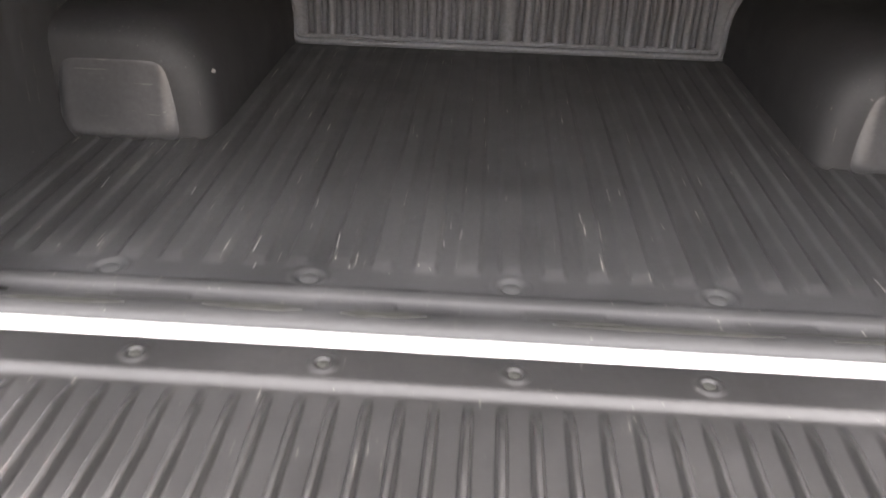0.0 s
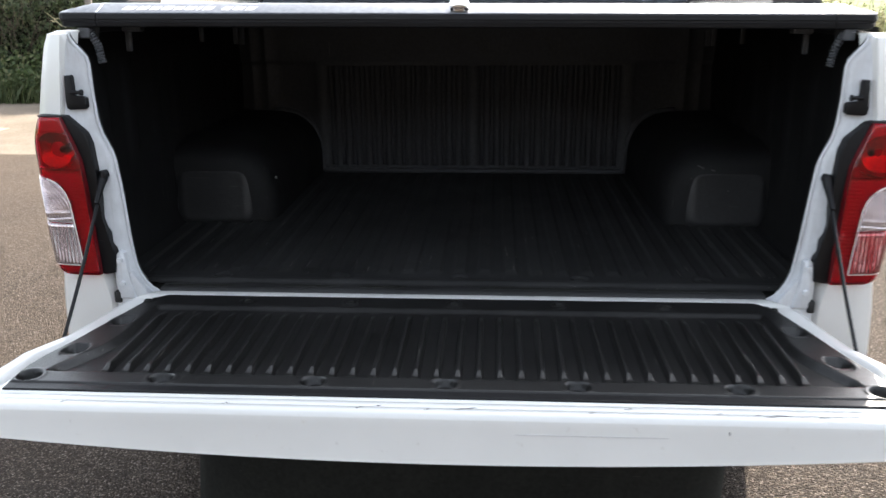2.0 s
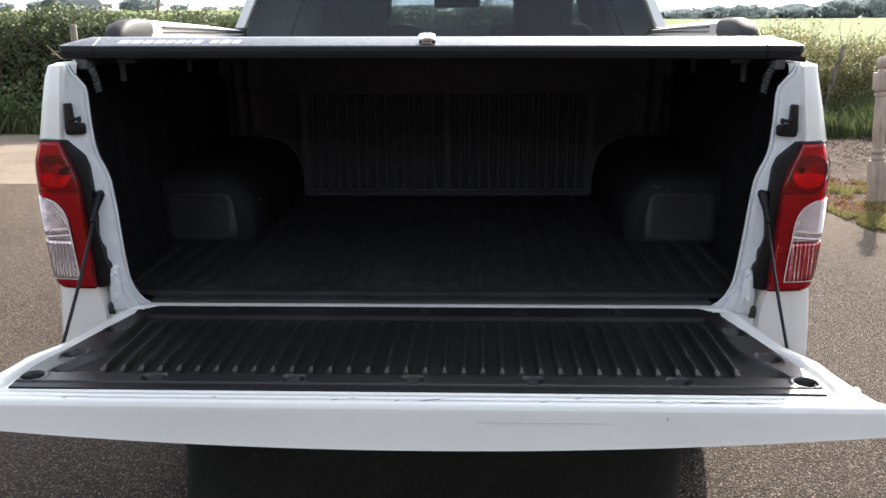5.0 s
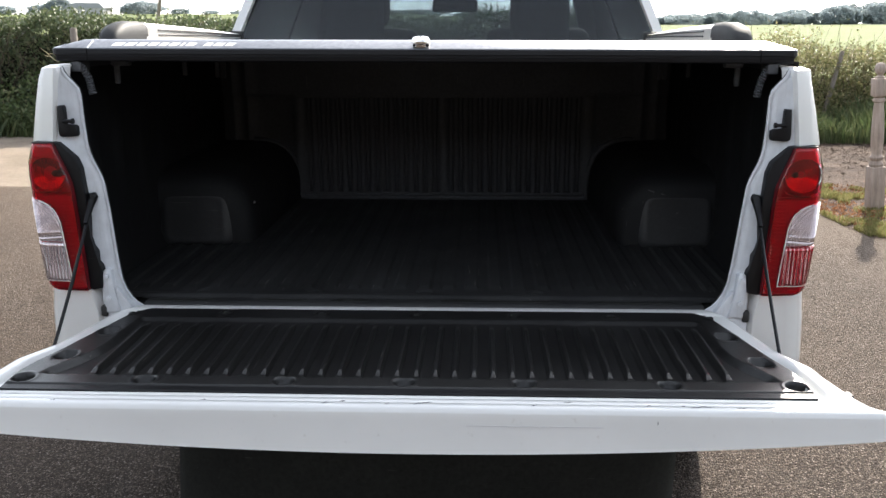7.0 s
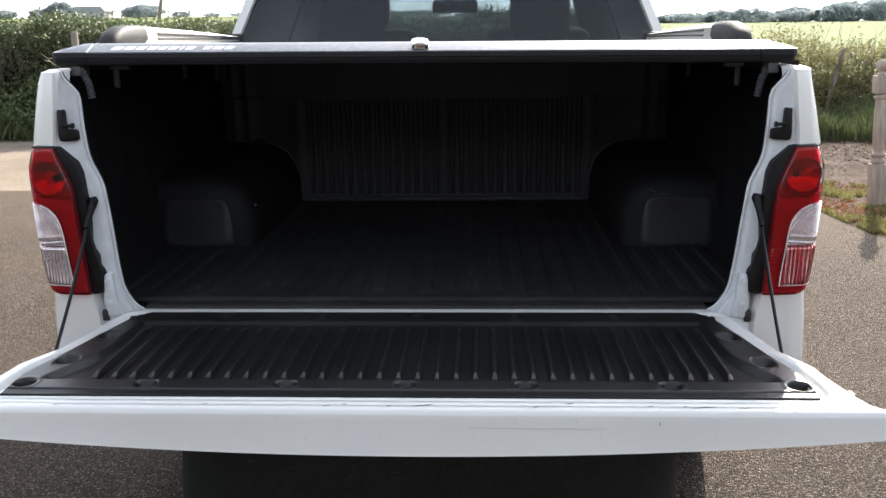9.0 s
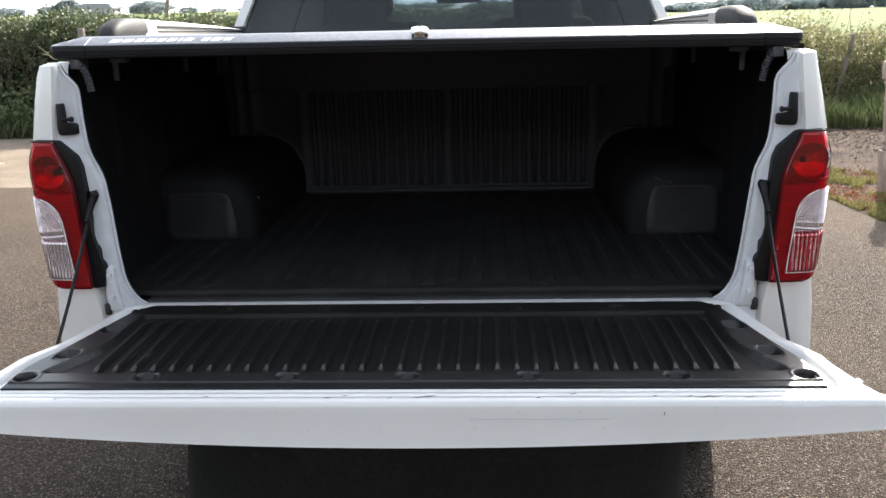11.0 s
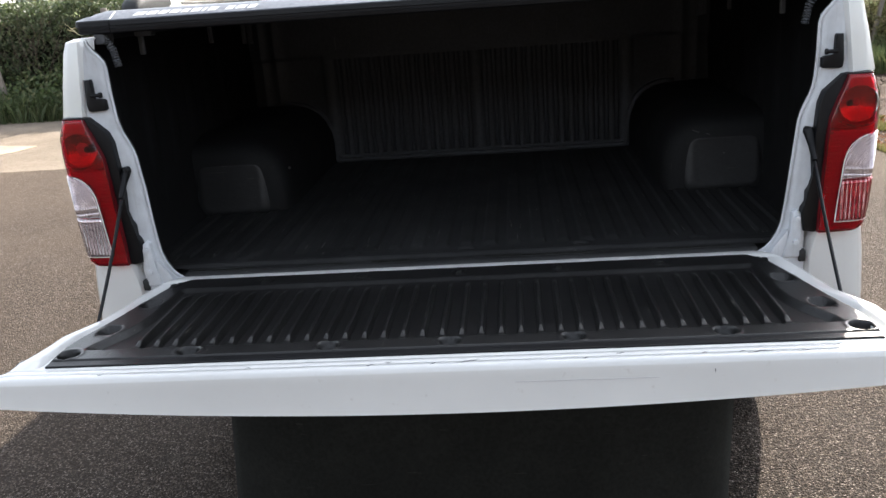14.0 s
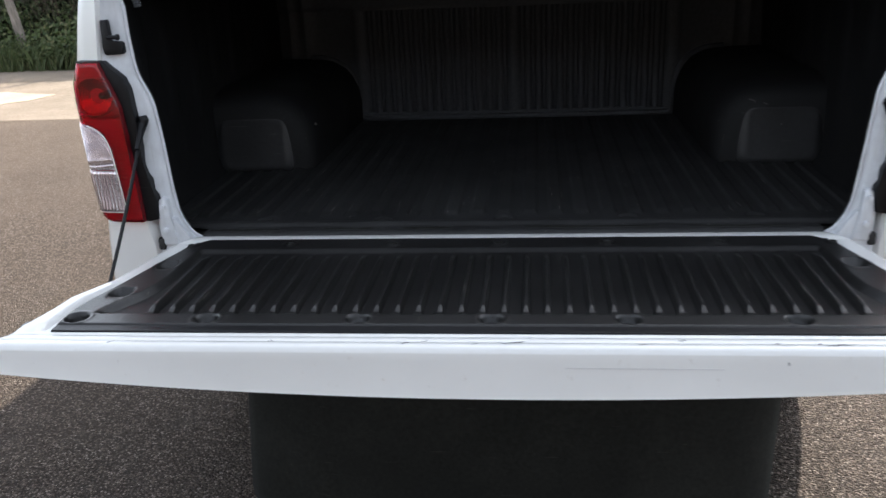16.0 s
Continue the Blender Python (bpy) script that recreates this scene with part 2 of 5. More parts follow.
STONE = make_ground("loose_stone", [(0.3, (0.24, 0.195, 0.16)), (0.7, (0.46, 0.40, 0.34))], 9.0, 0.004, 80.0)
FIELD = make_ground("field_grass", [(0.3, (0.11, 0.14, 0.045)), (0.6, (0.165, 0.20, 0.065)), (0.85, (0.23, 0.25, 0.10))], 0.05, 0.05, 3.0)
HEDGE_LEAF = make_leaf("hedge_leaf", (0.046, 0.066, 0.028), (0.102, 0.136, 0.060), (0.17, 0.165, 0.095), 0.38)
WEED_LEAF = make_leaf("weed_leaf", (0.13, 0.145, 0.06), (0.25, 0.245, 0.11), (0.42, 0.36, 0.23), 0.5)
GRASS_LEAF = make_leaf("grass_blade", (0.055, 0.084, 0.030), (0.115, 0.155, 0.058), (0.25, 0.24, 0.12), 0.42)
DRY_GRASS = make_leaf("dry_grass_blade", (0.16, 0.17, 0.055), (0.27, 0.255, 0.095), (0.38, 0.31, 0.16), 0.45)
LITTER = make_leaf("fallen_leaf", (0.22, 0.085, 0.035), (0.36, 0.16, 0.07), (0.42, 0.30, 0.18), 0.2)
LITTER.node_tree.nodes["Principled BSDF"].inputs["Roughness"].default_value = 0.9
# far leaves are pale and bluish: distance haze painted into their colour
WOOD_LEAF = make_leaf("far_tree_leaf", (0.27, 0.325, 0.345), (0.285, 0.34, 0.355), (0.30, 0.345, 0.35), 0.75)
STRAW = make_wood("dry_straw", (0.50, 0.44, 0.26), (0.36, 0.31, 0.17))
TWIG = make_wood("twig_bark", (0.13, 0.095, 0.065), (0.05, 0.036, 0.026))
POST_WOOD = make_wood("weathered_post", (0.46, 0.37, 0.31), (0.27, 0.21, 0.175))
GREY_WOOD = make_wood("grey_fence_wood", (0.28, 0.24, 0.20), (0.12, 0.10, 0.085))
BLOCK_WALL = make_wood("dark_cladding", (0.075, 0.065, 0.055), (0.045, 0.038, 0.032))
# farmhouse colours washed out, the haze of distance mixed into them
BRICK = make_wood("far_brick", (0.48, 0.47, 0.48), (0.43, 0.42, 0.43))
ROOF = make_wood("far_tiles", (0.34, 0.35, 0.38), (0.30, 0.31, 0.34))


# ---------------------------------------------------------------- mesh tools
def mesh_of(name, verts, faces, material, smooth=True):
    me = bpy.data.meshes.new(name)
    me.from_pydata([tuple(v) for v in verts], [], faces)
    me.materials.append(material)
    if smooth:
        me.shade_smooth()
    me.update()
    return me


def link(name, me, parent=None, label="", at=None):
    ob = new(name, me)
    if parent:
        ob.parent = parent
    if at is not None:
        ob.matrix_basis = at
    if label:
        tagged(ob, label)
    return ob


def recalc(bm):
    bmesh.ops.recalc_face_normals(bm, faces=bm.faces)


def part(name, bm, material, parent=None, label="", sharp=40, at=None):
    """Links a bmesh as one mesh object under a thing or a part."""
    recalc(bm)
    me = bpy.data.meshes.new(name)
    bm.to_mesh(me)
    bm.free()
    me.materials.append(material)
    me.shade_smooth()
    if sharp:
        me.set_sharp_from_angle(angle=radians(sharp))
    return link(name, me, parent, label, at)


def thing(name, x, y, z, label, category, group="", kind=""):
    ob = new(name)
    ob.empty_display_size = 0.1
    ob.matrix_basis = pose(x, y, z)
    return tagged(ob, label, category, group, kind)


def box(bm, x0, x1, y0, y1, z0, z1, bevel=0.0, segs=2, m=None):
    r = bmesh.ops.create_cube(bm, size=1)
    vs = r["verts"]
    for v in vs:
        v.co = Vector(((x0 + x1) / 2 + v.co.x * (x1 - x0), (y0 + y1) / 2 + v.co.y * (y1 - y0), (z0 + z1) / 2 + v.co.z * (z1 - z0)))
        if m:
            v.co = m @ v.co
    if bevel:
        es = list({e for v in vs for e in v.link_edges})
        bmesh.ops.bevel(bm, geom=es, offset=bevel, segments=segs, affect="EDGES", profile=0.5)
    return bm


def slab(poly, y0, y1, bevel=0.0, segs=2, flip=1):
    """A prism of an x-z outline, from y0 (near) to y1, with its near rim rounded."""
    bm = bmesh.new()
    near = [bm.verts.new((flip * x, y0, z)) for x, z in poly]
    far = [bm.verts.new((flip * x, y1, z)) for x, z in poly]
    k = len(poly)
    front = bm.faces.new(near)
    bm.faces.new(far[::-1])
    for i in range(k):
        bm.faces.new((near[i], far[i], far[(i + 1) % k], near[(i + 1) % k]))
    if bevel:
        bmesh.ops.bevel(bm, geom=list(front.edges), offset=bevel, segments=segs, affect="EDGES", profile=0.5)
    return bm


def loft(rings, closed=True, caps=True):
    bm = bmesh.new()
    rows = [[bm.verts.new(p) for p in r] for r in rings]
    k = len(rings[0])
    for a, b in zip(rows, rows[1:]):
        for i in range(k if closed else k - 1):
            bm.faces.new((a[i], a[(i + 1) % k], b[(i + 1) % k], b[i]))
    if caps and closed:
        bm.faces.new(rows[0][::-1])
        bm.faces.new(rows[-1])
    return bm


def lathe(profile, segs=24, square=None):
    rings = []
    for i in range(segs):
        a = 2 * math.pi * i / segs
        rings.append([(r * math.cos(a), r * math.sin(a), z) for r, z in profile])
    bm = bmesh.new()
    rows = [[bm.verts.new(p) for p in r] for r in rings]
    for i in range(segs):
        a, b = rows[i], rows[(i + 1) % segs]
        for j in range(len(profile) - 1):
            bm.faces.new((a[j], b[j], b[j + 1], a[j + 1]))
    bmesh.ops.remove_doubles(bm, verts=bm.verts, dist=1e-5)
    return bm


def tube(points, radius, segs=8, taper=None):
    rings = []
    for i, p in enumerate(points):
        p = Vector(p)
        d = (Vector(points[min(i + 1, len(points) - 1)]) - Vector(points[max(i - 1, 0)])).normalized()
        side = d.cross(Vector((0.13, 0.31, 0.94)))
        side = side.normalized() if side.length > 1e-3 else Vector((1, 0, 0))
        up = side.cross(d)
        r = radius if taper is None else radius * taper[i]
        rings.append([p + r * (math.cos(2 * math.pi * k / segs) * side + math.sin(2 * math.pi * k / segs) * up) for k in range(segs)])
    return loft(rings)


def lerp(table, t):
    xs, ys = zip(*table)
    return float(np.interp(t, xs, ys))


def smooth_step(a, b, x):
    t = np.clip((x - a) / (b - a), 0, 1)
    return t * t * (3 - 2 * t)


def sheet(name, X, Y, Z, material, parent, label="", keep=None):
    """A grid mesh from three equal arrays."""
    r, c = X.shape
    verts = np.stack([X, Y, Z], -1).reshape(-1, 3)
    idx = np.arange(r * c).reshape(r, c)
    quads = np.stack([idx[:-1, :-1], idx[:-1, 1:], idx[1:, 1:], idx[1:, :-1]], -1).reshape(-1, 4)
    if keep is not None:
        quads = quads[keep[:-1, :-1].reshape(-1)]
    me = mesh_of(name, verts.tolist(), quads.tolist(), material)
    return link(name, me, parent, label)


# ---------------------------------------------------------------- ground
def flat(name, outline, z, depth, material, label, kind="structure", wobble=0.0):
    bm = bmesh.new()
    pts = []
    k = len(outline)
    for i in range(k):
        a, b = Vector(outline[i]), Vector(outline[(i + 1) % k])
        steps = max(1, min(60, int((b - a).length / 0.35))) if wobble else 1
        for s in range(steps):
            p = a.lerp(b, s / steps)
            w = wobble * noise.noise(Vector((p.x * 1.3, p.y * 1.3, z * 50)))
            pts.append((p.x + w, p.y + w))
    top = [bm.verts.new((x, y, z)) for x, y in pts]
    low = [bm.verts.new((x, y, z - depth)) for x, y in pts]
    bm.faces.new(top)
    for i in range(len(pts)):
        bm.faces.new((top[i], low[i], low[(i + 1) % len(pts)], top[(i + 1) % len(pts)]))
    ob = part(name, bm, material)
    return tagged(ob, label, name.replace("_", " "), kind=kind)


def rise(x, y):
    """Height of the fields, which climb gently away from the lane, more so to the west."""
    return np.interp(x, [-150, -20, 30, 120], [5.1, 4.6, 1.6, 1.2]) * np.clip((y - 20) / 215, 0, 1)


gx = np.array([-2500, -800, -300, -150, -120, -85, -50, -20, 0, 15, 30, 50, 80, 120, 300, 800, 2500.0])
gy = np.array([-2500, -300, -50, -10, 0, 10, 13, 20, 40, 80, 140, 190, 235, 500, 1200, 2500.0])
GX, GY = np.meshgrid(gx, gy)
GZ = -0.03 + rise(GX, GY)
tagged(sheet("ground", GX, GY, GZ, FIELD, None), "open green farmland reaching to the horizon", "ground", kind="structure")
flat("road", [(-45, 5.9), (-45, 10.1), (0.9, 10.1), (0.9, 5.9)], -0.008, 0.03, LANE, "worn sandy lane beyond the asphalt, dusty and sunlit", wobble=0.12)
flat("dirt_verge", [(0.9, 3.0), (0.9, 9.4), (45, 9.4), (45, 2.4)], -0.006, 0.03, DIRT, "bare brown earth and gravel beside the asphalt", wobble=0.2)
flat("pavement", [(-45, -30), (-45, 6.0), (2.2, 6.0), (2.6, 5.4), (2.85, 4.85), (2.87, 4.5), (2.93, 4.1), (3.25, 3.5), (6.0, 3.1), (45, 2.7), (45, -30)], 0.0, 0.03, ASPHALT, "brown-grey asphalt yard with exposed stone chippings", wobble=0.05)
flat("concrete_patch", [(-8.2, 6.15), (-8.2, 7.5), (-6.2, 7.85), (-5.4, 7.6), (-5.5, 7.2), (-6.4, 6.3)], -0.003, 0.01, PALE, "pale dusty concrete patch in the lane", wobble=0.08)


# ---------------------------------------------------------------- greenery
def leaf_cloud(name, pos, size, material, label, category, rng, aspect=0.6, upright=0.0, kind="stuff"):
    k = len(pos)
    a = rng.normal(size=(k, 3))
    a[:, 2] += upright * np.sign(a[:, 2] + 1e-9) * 4
    a /= np.linalg.norm(a, axis=1)[:, None]
    b = np.cross(a, rng.normal(size=(k, 3)))
    b /= np.linalg.norm(b, axis=1)[:, None]
    s = (size * rng.uniform(0.6, 1.4, k))[:, None]
    v = np.stack([pos - a * s, pos + b * s * aspect, pos + a * s, pos - b * s * aspect], 1).reshape(-1, 3)
    f = np.arange(4 * k).reshape(-1, 4)
    me = mesh_of(name, v.tolist(), f.tolist(), material, smooth=False)
    return tagged(link(name, me), label, category, kind=kind)


def wave(x, s, ph=0.0):
    return np.sin(x * 1.7 * s + ph) * 0.5 + np.sin(x * 4.1 * s + 1.3 + ph) * 0.3 + np.sin(x * 9.7 * s + 0.7 + ph) * 0.2


def hedge(name, x0, x1, y0, top, count, size, material, label, rng, rough=0.12, lowfree=0.0):
    x = rng.uniform(x0, x1, count)
    h = top + rough * wave(x, 1.0) + 0.08 * wave(x, 3.3)
    u = rng.uniform(0, 1, count)
    z = lowfree + (h - lowfree) * u ** 0.75
    front = y0 + 0.22 * wave(x + z * 1.7, 0.9, 2.0) + 0.25 * np.maximum(0, u - 0.75) + rng.exponential(0.13, count)
    ontop = rng.uniform(size=count) < 0.28
    y = np.where(ontop, y0 + rng.uniform(0.1, 1.6, count), front)
    z = np.where(ontop, h + rng.normal(0, 0.06, count) + rng.exponential(0.03, count), z)
    return leaf_cloud(name, np.stack([x, y, z], 1), size, material, label, "hedge", rng)


def twigs(name, x0, x1, y0, y1, z0, z1, count, length, radius, material, label, rng, lean=0.5):
    verts, faces = [], []
    for _ in range(count):
        p = np.array([rng.uniform(x0, x1), rng.uniform(y0, y1), rng.uniform(z0, z1)])
        d = np.array([rng.normal() * lean, rng.normal() * lean * 0.5, 1.0])
        d /= np.linalg.norm(d)
        side = np.cross(d, rng.normal(size=3))
        side /= np.linalg.norm(side)
        third = np.cross(d, side)
        L = length * rng.uniform(0.5, 1.3)
        o = len(verts)
        bend = rng.normal(size=3) * 0.08 * L
        for t, w in ((0, 1.0), (0.5, 0.8), (1.0, 0.35)):
            c = p + d * L * t + bend * math.sin(t * 3)
            for k in range(3):
                q = 2 * math.pi * k / 3
                verts.append(c + radius * w * (math.cos(q) * side + math.sin(q) * third))
        for r in (0, 3):
            for k in range(3):
                faces.append((o + r + k, o + r + (k + 1) % 3, o + r + 3 + (k + 1) % 3, o + r + 3 + k))
    me = mesh_of(name, verts, faces, material)
    return tagged(link(name, me), label, "twigs", kind="stuff")


def core(name, x0, x1, y0, y1, top, material, label):
    """A filler sheet for the inside of a hedge, coloured as the shade there."""
    xs = np.linspace(x0, x1, int((x1 - x0) * 4))
    prof = [(y0, 0.0), (y0 - 0.05, 0.3), (y0, 0.7), (y0 + 0.05, 0.92), (y0 + 0.3, 1.0), ((y0 + y1) / 2, 1.03), (y1, 0.95), (y1, 0.0)]
    X = np.tile(xs, (len(prof), 1))
    Y = np.array([[p[0] + 0.1 * noise.noise(Vector((x * 2, p[1] * 6, 3))) for x in xs] for p in prof])
    Z = np.array([[p[1] * top + 0.08 * noise.noise(Vector((x * 2, p[1] * 5, 9))) * (p[1] > 0) for x in xs] for p in prof]) - 0.05
    return tagged(sheet(name, X, Y, Z, material, None), label, "hedge", kind="stuff")


def blades(name, x0, x1, y0, y1, count, height, width, material, label, rng, ends=None):
    x, y = rng.uniform(x0, x1, count), rng.uniform(y0, y1, count)
    if ends is not None:
        ok = ends(x, y)
        x, y = x[ok], y[ok]
    k = len(x)
    h = height * rng.uniform(0.35, 1.15, k) * (0.75 + 0.35 * wave(x, 1.4))
    a = rng.uniform(0, 2 * math.pi, k)
    dx, dy = np.cos(a) * width, np.sin(a) * width
    lx, ly = rng.normal(0, 0.35, k) * h, rng.normal(0, 0.35, k) * h
    z0 = np.full(k, -0.03)
    v = np.stack([np.stack([x - dx, y - dy, z0], 1), np.stack([x + dx, y + dy, z0], 1), np.stack([x + dx * 0.8 + lx * 0.35, y + dy * 0.8 + ly * 0.35, h * 0.6], 1),
                  np.stack([x + lx, y + ly, h], 1), np.stack([x - dx * 0.8 + lx * 0.35, y - dy * 0.8 + ly * 0.35, h * 0.6], 1)], 1).reshape(-1, 3)
    f = np.arange(5 * k).reshape(-1, 5)
    me = mesh_of(name, v.tolist(), f.tolist(), material, smooth=False)
    return tagged(link(name, me), label, "grass", kind="stuff")


rng = np.random.default_rng(7)
# core colours stand in for the shade behind the leaves
HEDGE_SHADE = make_ground("hedge_inside", [(0.3, (0.012, 0.014, 0.007)), (0.7, (0.035, 0.032, 0.018))], 6.0, 0.06, 18.0)
SCRUB_SHADE = make_ground("scrub_inside", [(0.3, (0.06, 0.062, 0.025)), (0.7, (0.12, 0.11, 0.05))], 6.0, 0.06, 18.0)
core("hedge_core", -18, 2.2, 11.0, 12.4, 1.42, HEDGE_SHADE, "dark filler sheet that paints the shade inside the clipped hedge")
core("scrub_core", 2.2, 18, 11.3, 12.2, 0.72, SCRUB_SHADE, "filler sheet that paints the shade inside the scrubby hedge")
hedge("hedge", -18, 2.5, 10.75, 1.50, 130000, 0.027, HEDGE_LEAF, "clipped dark green hawthorn hedge along the lane", rng)
twigs("hedge_twigs", -18, 2.5, 10.55, 10.95, 0.15, 1.0, 1600, 0.6, 0.0045, TWIG, "bare brown twigs showing through the hedge", rng, 0.6)
twigs("hedge_shoots", -18, 2.5, 10.9, 12.0, 1.3, 1.42, 200, 0.25, 0.003, TWIG, "young shoots sticking up out of the hedge", rng, 0.25)
hedge("scrub", 2.2, 18, 10.7, 1.02, 60000, 0.022, WEED_LEAF, "sunlit overgrown hedge of pale weeds and brambles", rng, 0.16)
hedge("scrub_back", 2.2, 18, 11.0, 0.92, 36000, 0.028, WEED_LEAF, "green bramble leaves inside the overgrown hedge", rng, 0.12)
twigs("weed_stalks", 2.2, 18, 10.5, 11.8, 0.2, 0.6, 1500, 0.75, 0.004, TWIG, "tall dry weed stalks standing in the overgrown hedge", rng, 0.22)
x = rng.uniform(2.2, 18, 2600)
leaf_cloud("seed_heads", np.stack([x, rng.uniform(10.5, 11.8, 2600), 0.98 + 0.16 * wave(x, 1.0) + rng.exponential(0.16, 2600)], 1), 0.022, WEED_LEAF, "pale seed heads over the overgrown hedge", "weeds", rng)
blades("verge_grass", -18, 2, 9.75, 10.9, 40000, 0.42, 0.006, GRASS_LEAF, "lush green grass and nettles at the foot of the hedge", rng)
x = rng.uniform(-18, 2, 44000)
y = rng.uniform(9.8, 10.8, 44000)
leaf_cloud("nettles", np.stack([x, y, rng.uniform(0.1, 1, 44000) * (0.30 + 0.5 * (y - 9.8)) * (1.25 + 0.3 * wave(x, 1.2))], 1), 0.030, GRASS_LEAF, "broad green nettle leaves at the foot of the hedge", "nettles", rng)
blades("tall_grass", 2, 18, 9.1, 10.9, 42000, 0.50, 0.006, GRASS_LEAF, "bright green tall grass before the overgrown hedge", rng)
def patchy(x, y):
    n = np.array([noise.noise(Vector((a * 1.5, b * 2.2, 4))) + 0.6 * noise.noise(Vector((a * 6, b * 7, 8))) for a, b in zip(x, y)])
    edge = np.interp(y, [3.5, 4.1, 4.5, 4.85, 5.4, 6.0, 7.4], [3.25, 2.93, 2.87, 2.85, 2.6, 2.2, 2.2])
    return (x > edge + 0.02) & (n > -0.22 + 0.5 * np.clip(x - edge - 0.4, 0, 0.7) + 0.5 * np.clip(y - 5.6, 0, 3))


blades("grass_tufts", 2.3, 6, 3.6, 7.0, 110000, 0.040, 0.0035, DRY_GRASS, "short yellowing grass patches round the timber post", rng, ends=patchy)
k = 5200
x = 2.72 + rng.exponential(0.75, k)
y = rng.uniform(4.2, 6.3, k)
ok = (x > np.interp(y, [3.5, 4.1, 4.5, 4.85, 5.4, 6.0, 7.4], [3.25, 2.93, 2.87, 2.85, 2.6, 2.2, 2.2]) + 0.03) & (wave(x * 2 + y * 3, 1.1) > -0.25)
leaf_cloud("fallen_leaves", np.stack([x[ok], y[ok], rng.uniform(0.002, 0.016, ok.sum())], 1), 0.0115, LITTER, "dry orange-brown leaves fallen round the timber post", "leaves", rng)
# loose stones on the bare earth
k = 5000
px, py, pr = rng.uniform(1.2, 10, k), rng.uniform(4.9, 9.2, k), 0.002 + rng.exponential(0.0024, k)
base = np.array([(1, 0, 0), (-1, 0, 0), (0, 1, 0), (0, -1, 0), (0, 0, 0.7), (0, 0, -0.5)])
verts, faces = [], []
for a in range(k):
    o = len(verts)
    verts += (base * pr[a] * rng.uniform(0.6, 1.3, (6, 3)) + (px[a], py[a], pr[a] * 0.25)).tolist()
    faces += [(o + p, o + q, o + t) for p, q, t in ((0, 2, 4), (2, 1, 4), (1, 3, 4), (3, 0, 4), (2, 0, 5), (1, 2, 5), (3, 1, 5), (0, 3, 5))]

def clods(k):
    """Lumps of earth, thicker towards the scrub."""
    verts, faces = [], []
    for _ in range(k):
        x, y = rng.uniform(1.2, 9), 9.1 - rng.exponential(1.3)
        if y < 5.3:
            continue
        r = 0.003 + rng.exponential(0.0038)
        o = len(verts)
        verts.extend((base * r * rng.uniform(0.6, 1.4, (6, 3)) * (1.3, 1.3, 0.8) + (x, y, r * 0.1)).tolist())
        faces.extend((o + p, o + q, o + t) for p, q, t in ((0, 2, 4), (2, 1, 4), (1, 3, 4), (3, 0, 4), (2, 0, 5), (1, 2, 5), (3, 1, 5), (0, 3, 5)))
    tagged(link("earth_clods", mesh_of("earth_clods", verts, faces, DIRT, smooth=False)), "brown lumps of earth lying on the bare verge", "earth", kind="stuff")


clods(9000)
tagged(link("loose_stones", mesh_of("loose_stones", verts, faces, STONE, smooth=False)), "small loose stones scattered over the bare earth", "stones", kind="stuff")


def woods(name, blobs, size, label, count):
    """Far crowns of many clumps: each blob is x, y, width, height."""
    P = []
    for bx, by, w, h in blobs:
        k = int(count * w * h / 6)
        u = rng.normal(size=(k, 3))
        u /= np.linalg.norm(u, axis=1)[:, None]
        r = rng.uniform(0.55, 1.0, k) ** 0.6 * (1 + 0.16 * np.sin(u[:, 0] * 7 + bx) * np.cos(u[:, 2] * 6))
        P.append(np.stack([bx + u[:, 0] * r * w / 2, by + u[:, 1] * r * w / 3, rise(bx, by) + np.maximum(0.1, h * 0.45 + u[:, 2] * r * h * 0.55)], 1))
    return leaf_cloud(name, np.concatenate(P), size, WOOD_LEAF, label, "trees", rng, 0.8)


blobs = [(30 + 2.6 * i + rng.normal() * 1.5, 225 + rng.normal() * 8, rng.uniform(6, 13), min(6.0, 1.4 + 0.004 * i * i) + rng.uniform(0, 1.0) ** 2 * 1.3) for i in range(70)]
woods("far_woodland", blobs, 0.17, "blue-green woodland on the skyline, haze painted into its colour", 760)
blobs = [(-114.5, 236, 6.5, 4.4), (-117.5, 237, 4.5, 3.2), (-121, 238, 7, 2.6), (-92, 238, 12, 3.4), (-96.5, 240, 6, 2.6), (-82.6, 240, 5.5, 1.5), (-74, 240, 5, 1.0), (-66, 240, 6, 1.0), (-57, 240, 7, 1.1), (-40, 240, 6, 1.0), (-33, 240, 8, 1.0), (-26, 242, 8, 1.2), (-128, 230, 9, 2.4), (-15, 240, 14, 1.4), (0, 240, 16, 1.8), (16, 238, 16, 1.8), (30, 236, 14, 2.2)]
woods("far_trees", blobs, 0.16, "scattered trees along the far field edge, haze painted into their colour", 900)


# a far house between the trees
house = thing("farm_house", -105.5, 234, 4.95, "distant brick farmhouse among trees, paled by painted haze", "house")
bm = bmesh.new()
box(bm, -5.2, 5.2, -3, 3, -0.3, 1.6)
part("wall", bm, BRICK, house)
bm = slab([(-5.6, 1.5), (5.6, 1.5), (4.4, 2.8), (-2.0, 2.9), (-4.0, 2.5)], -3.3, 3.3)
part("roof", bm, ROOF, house)


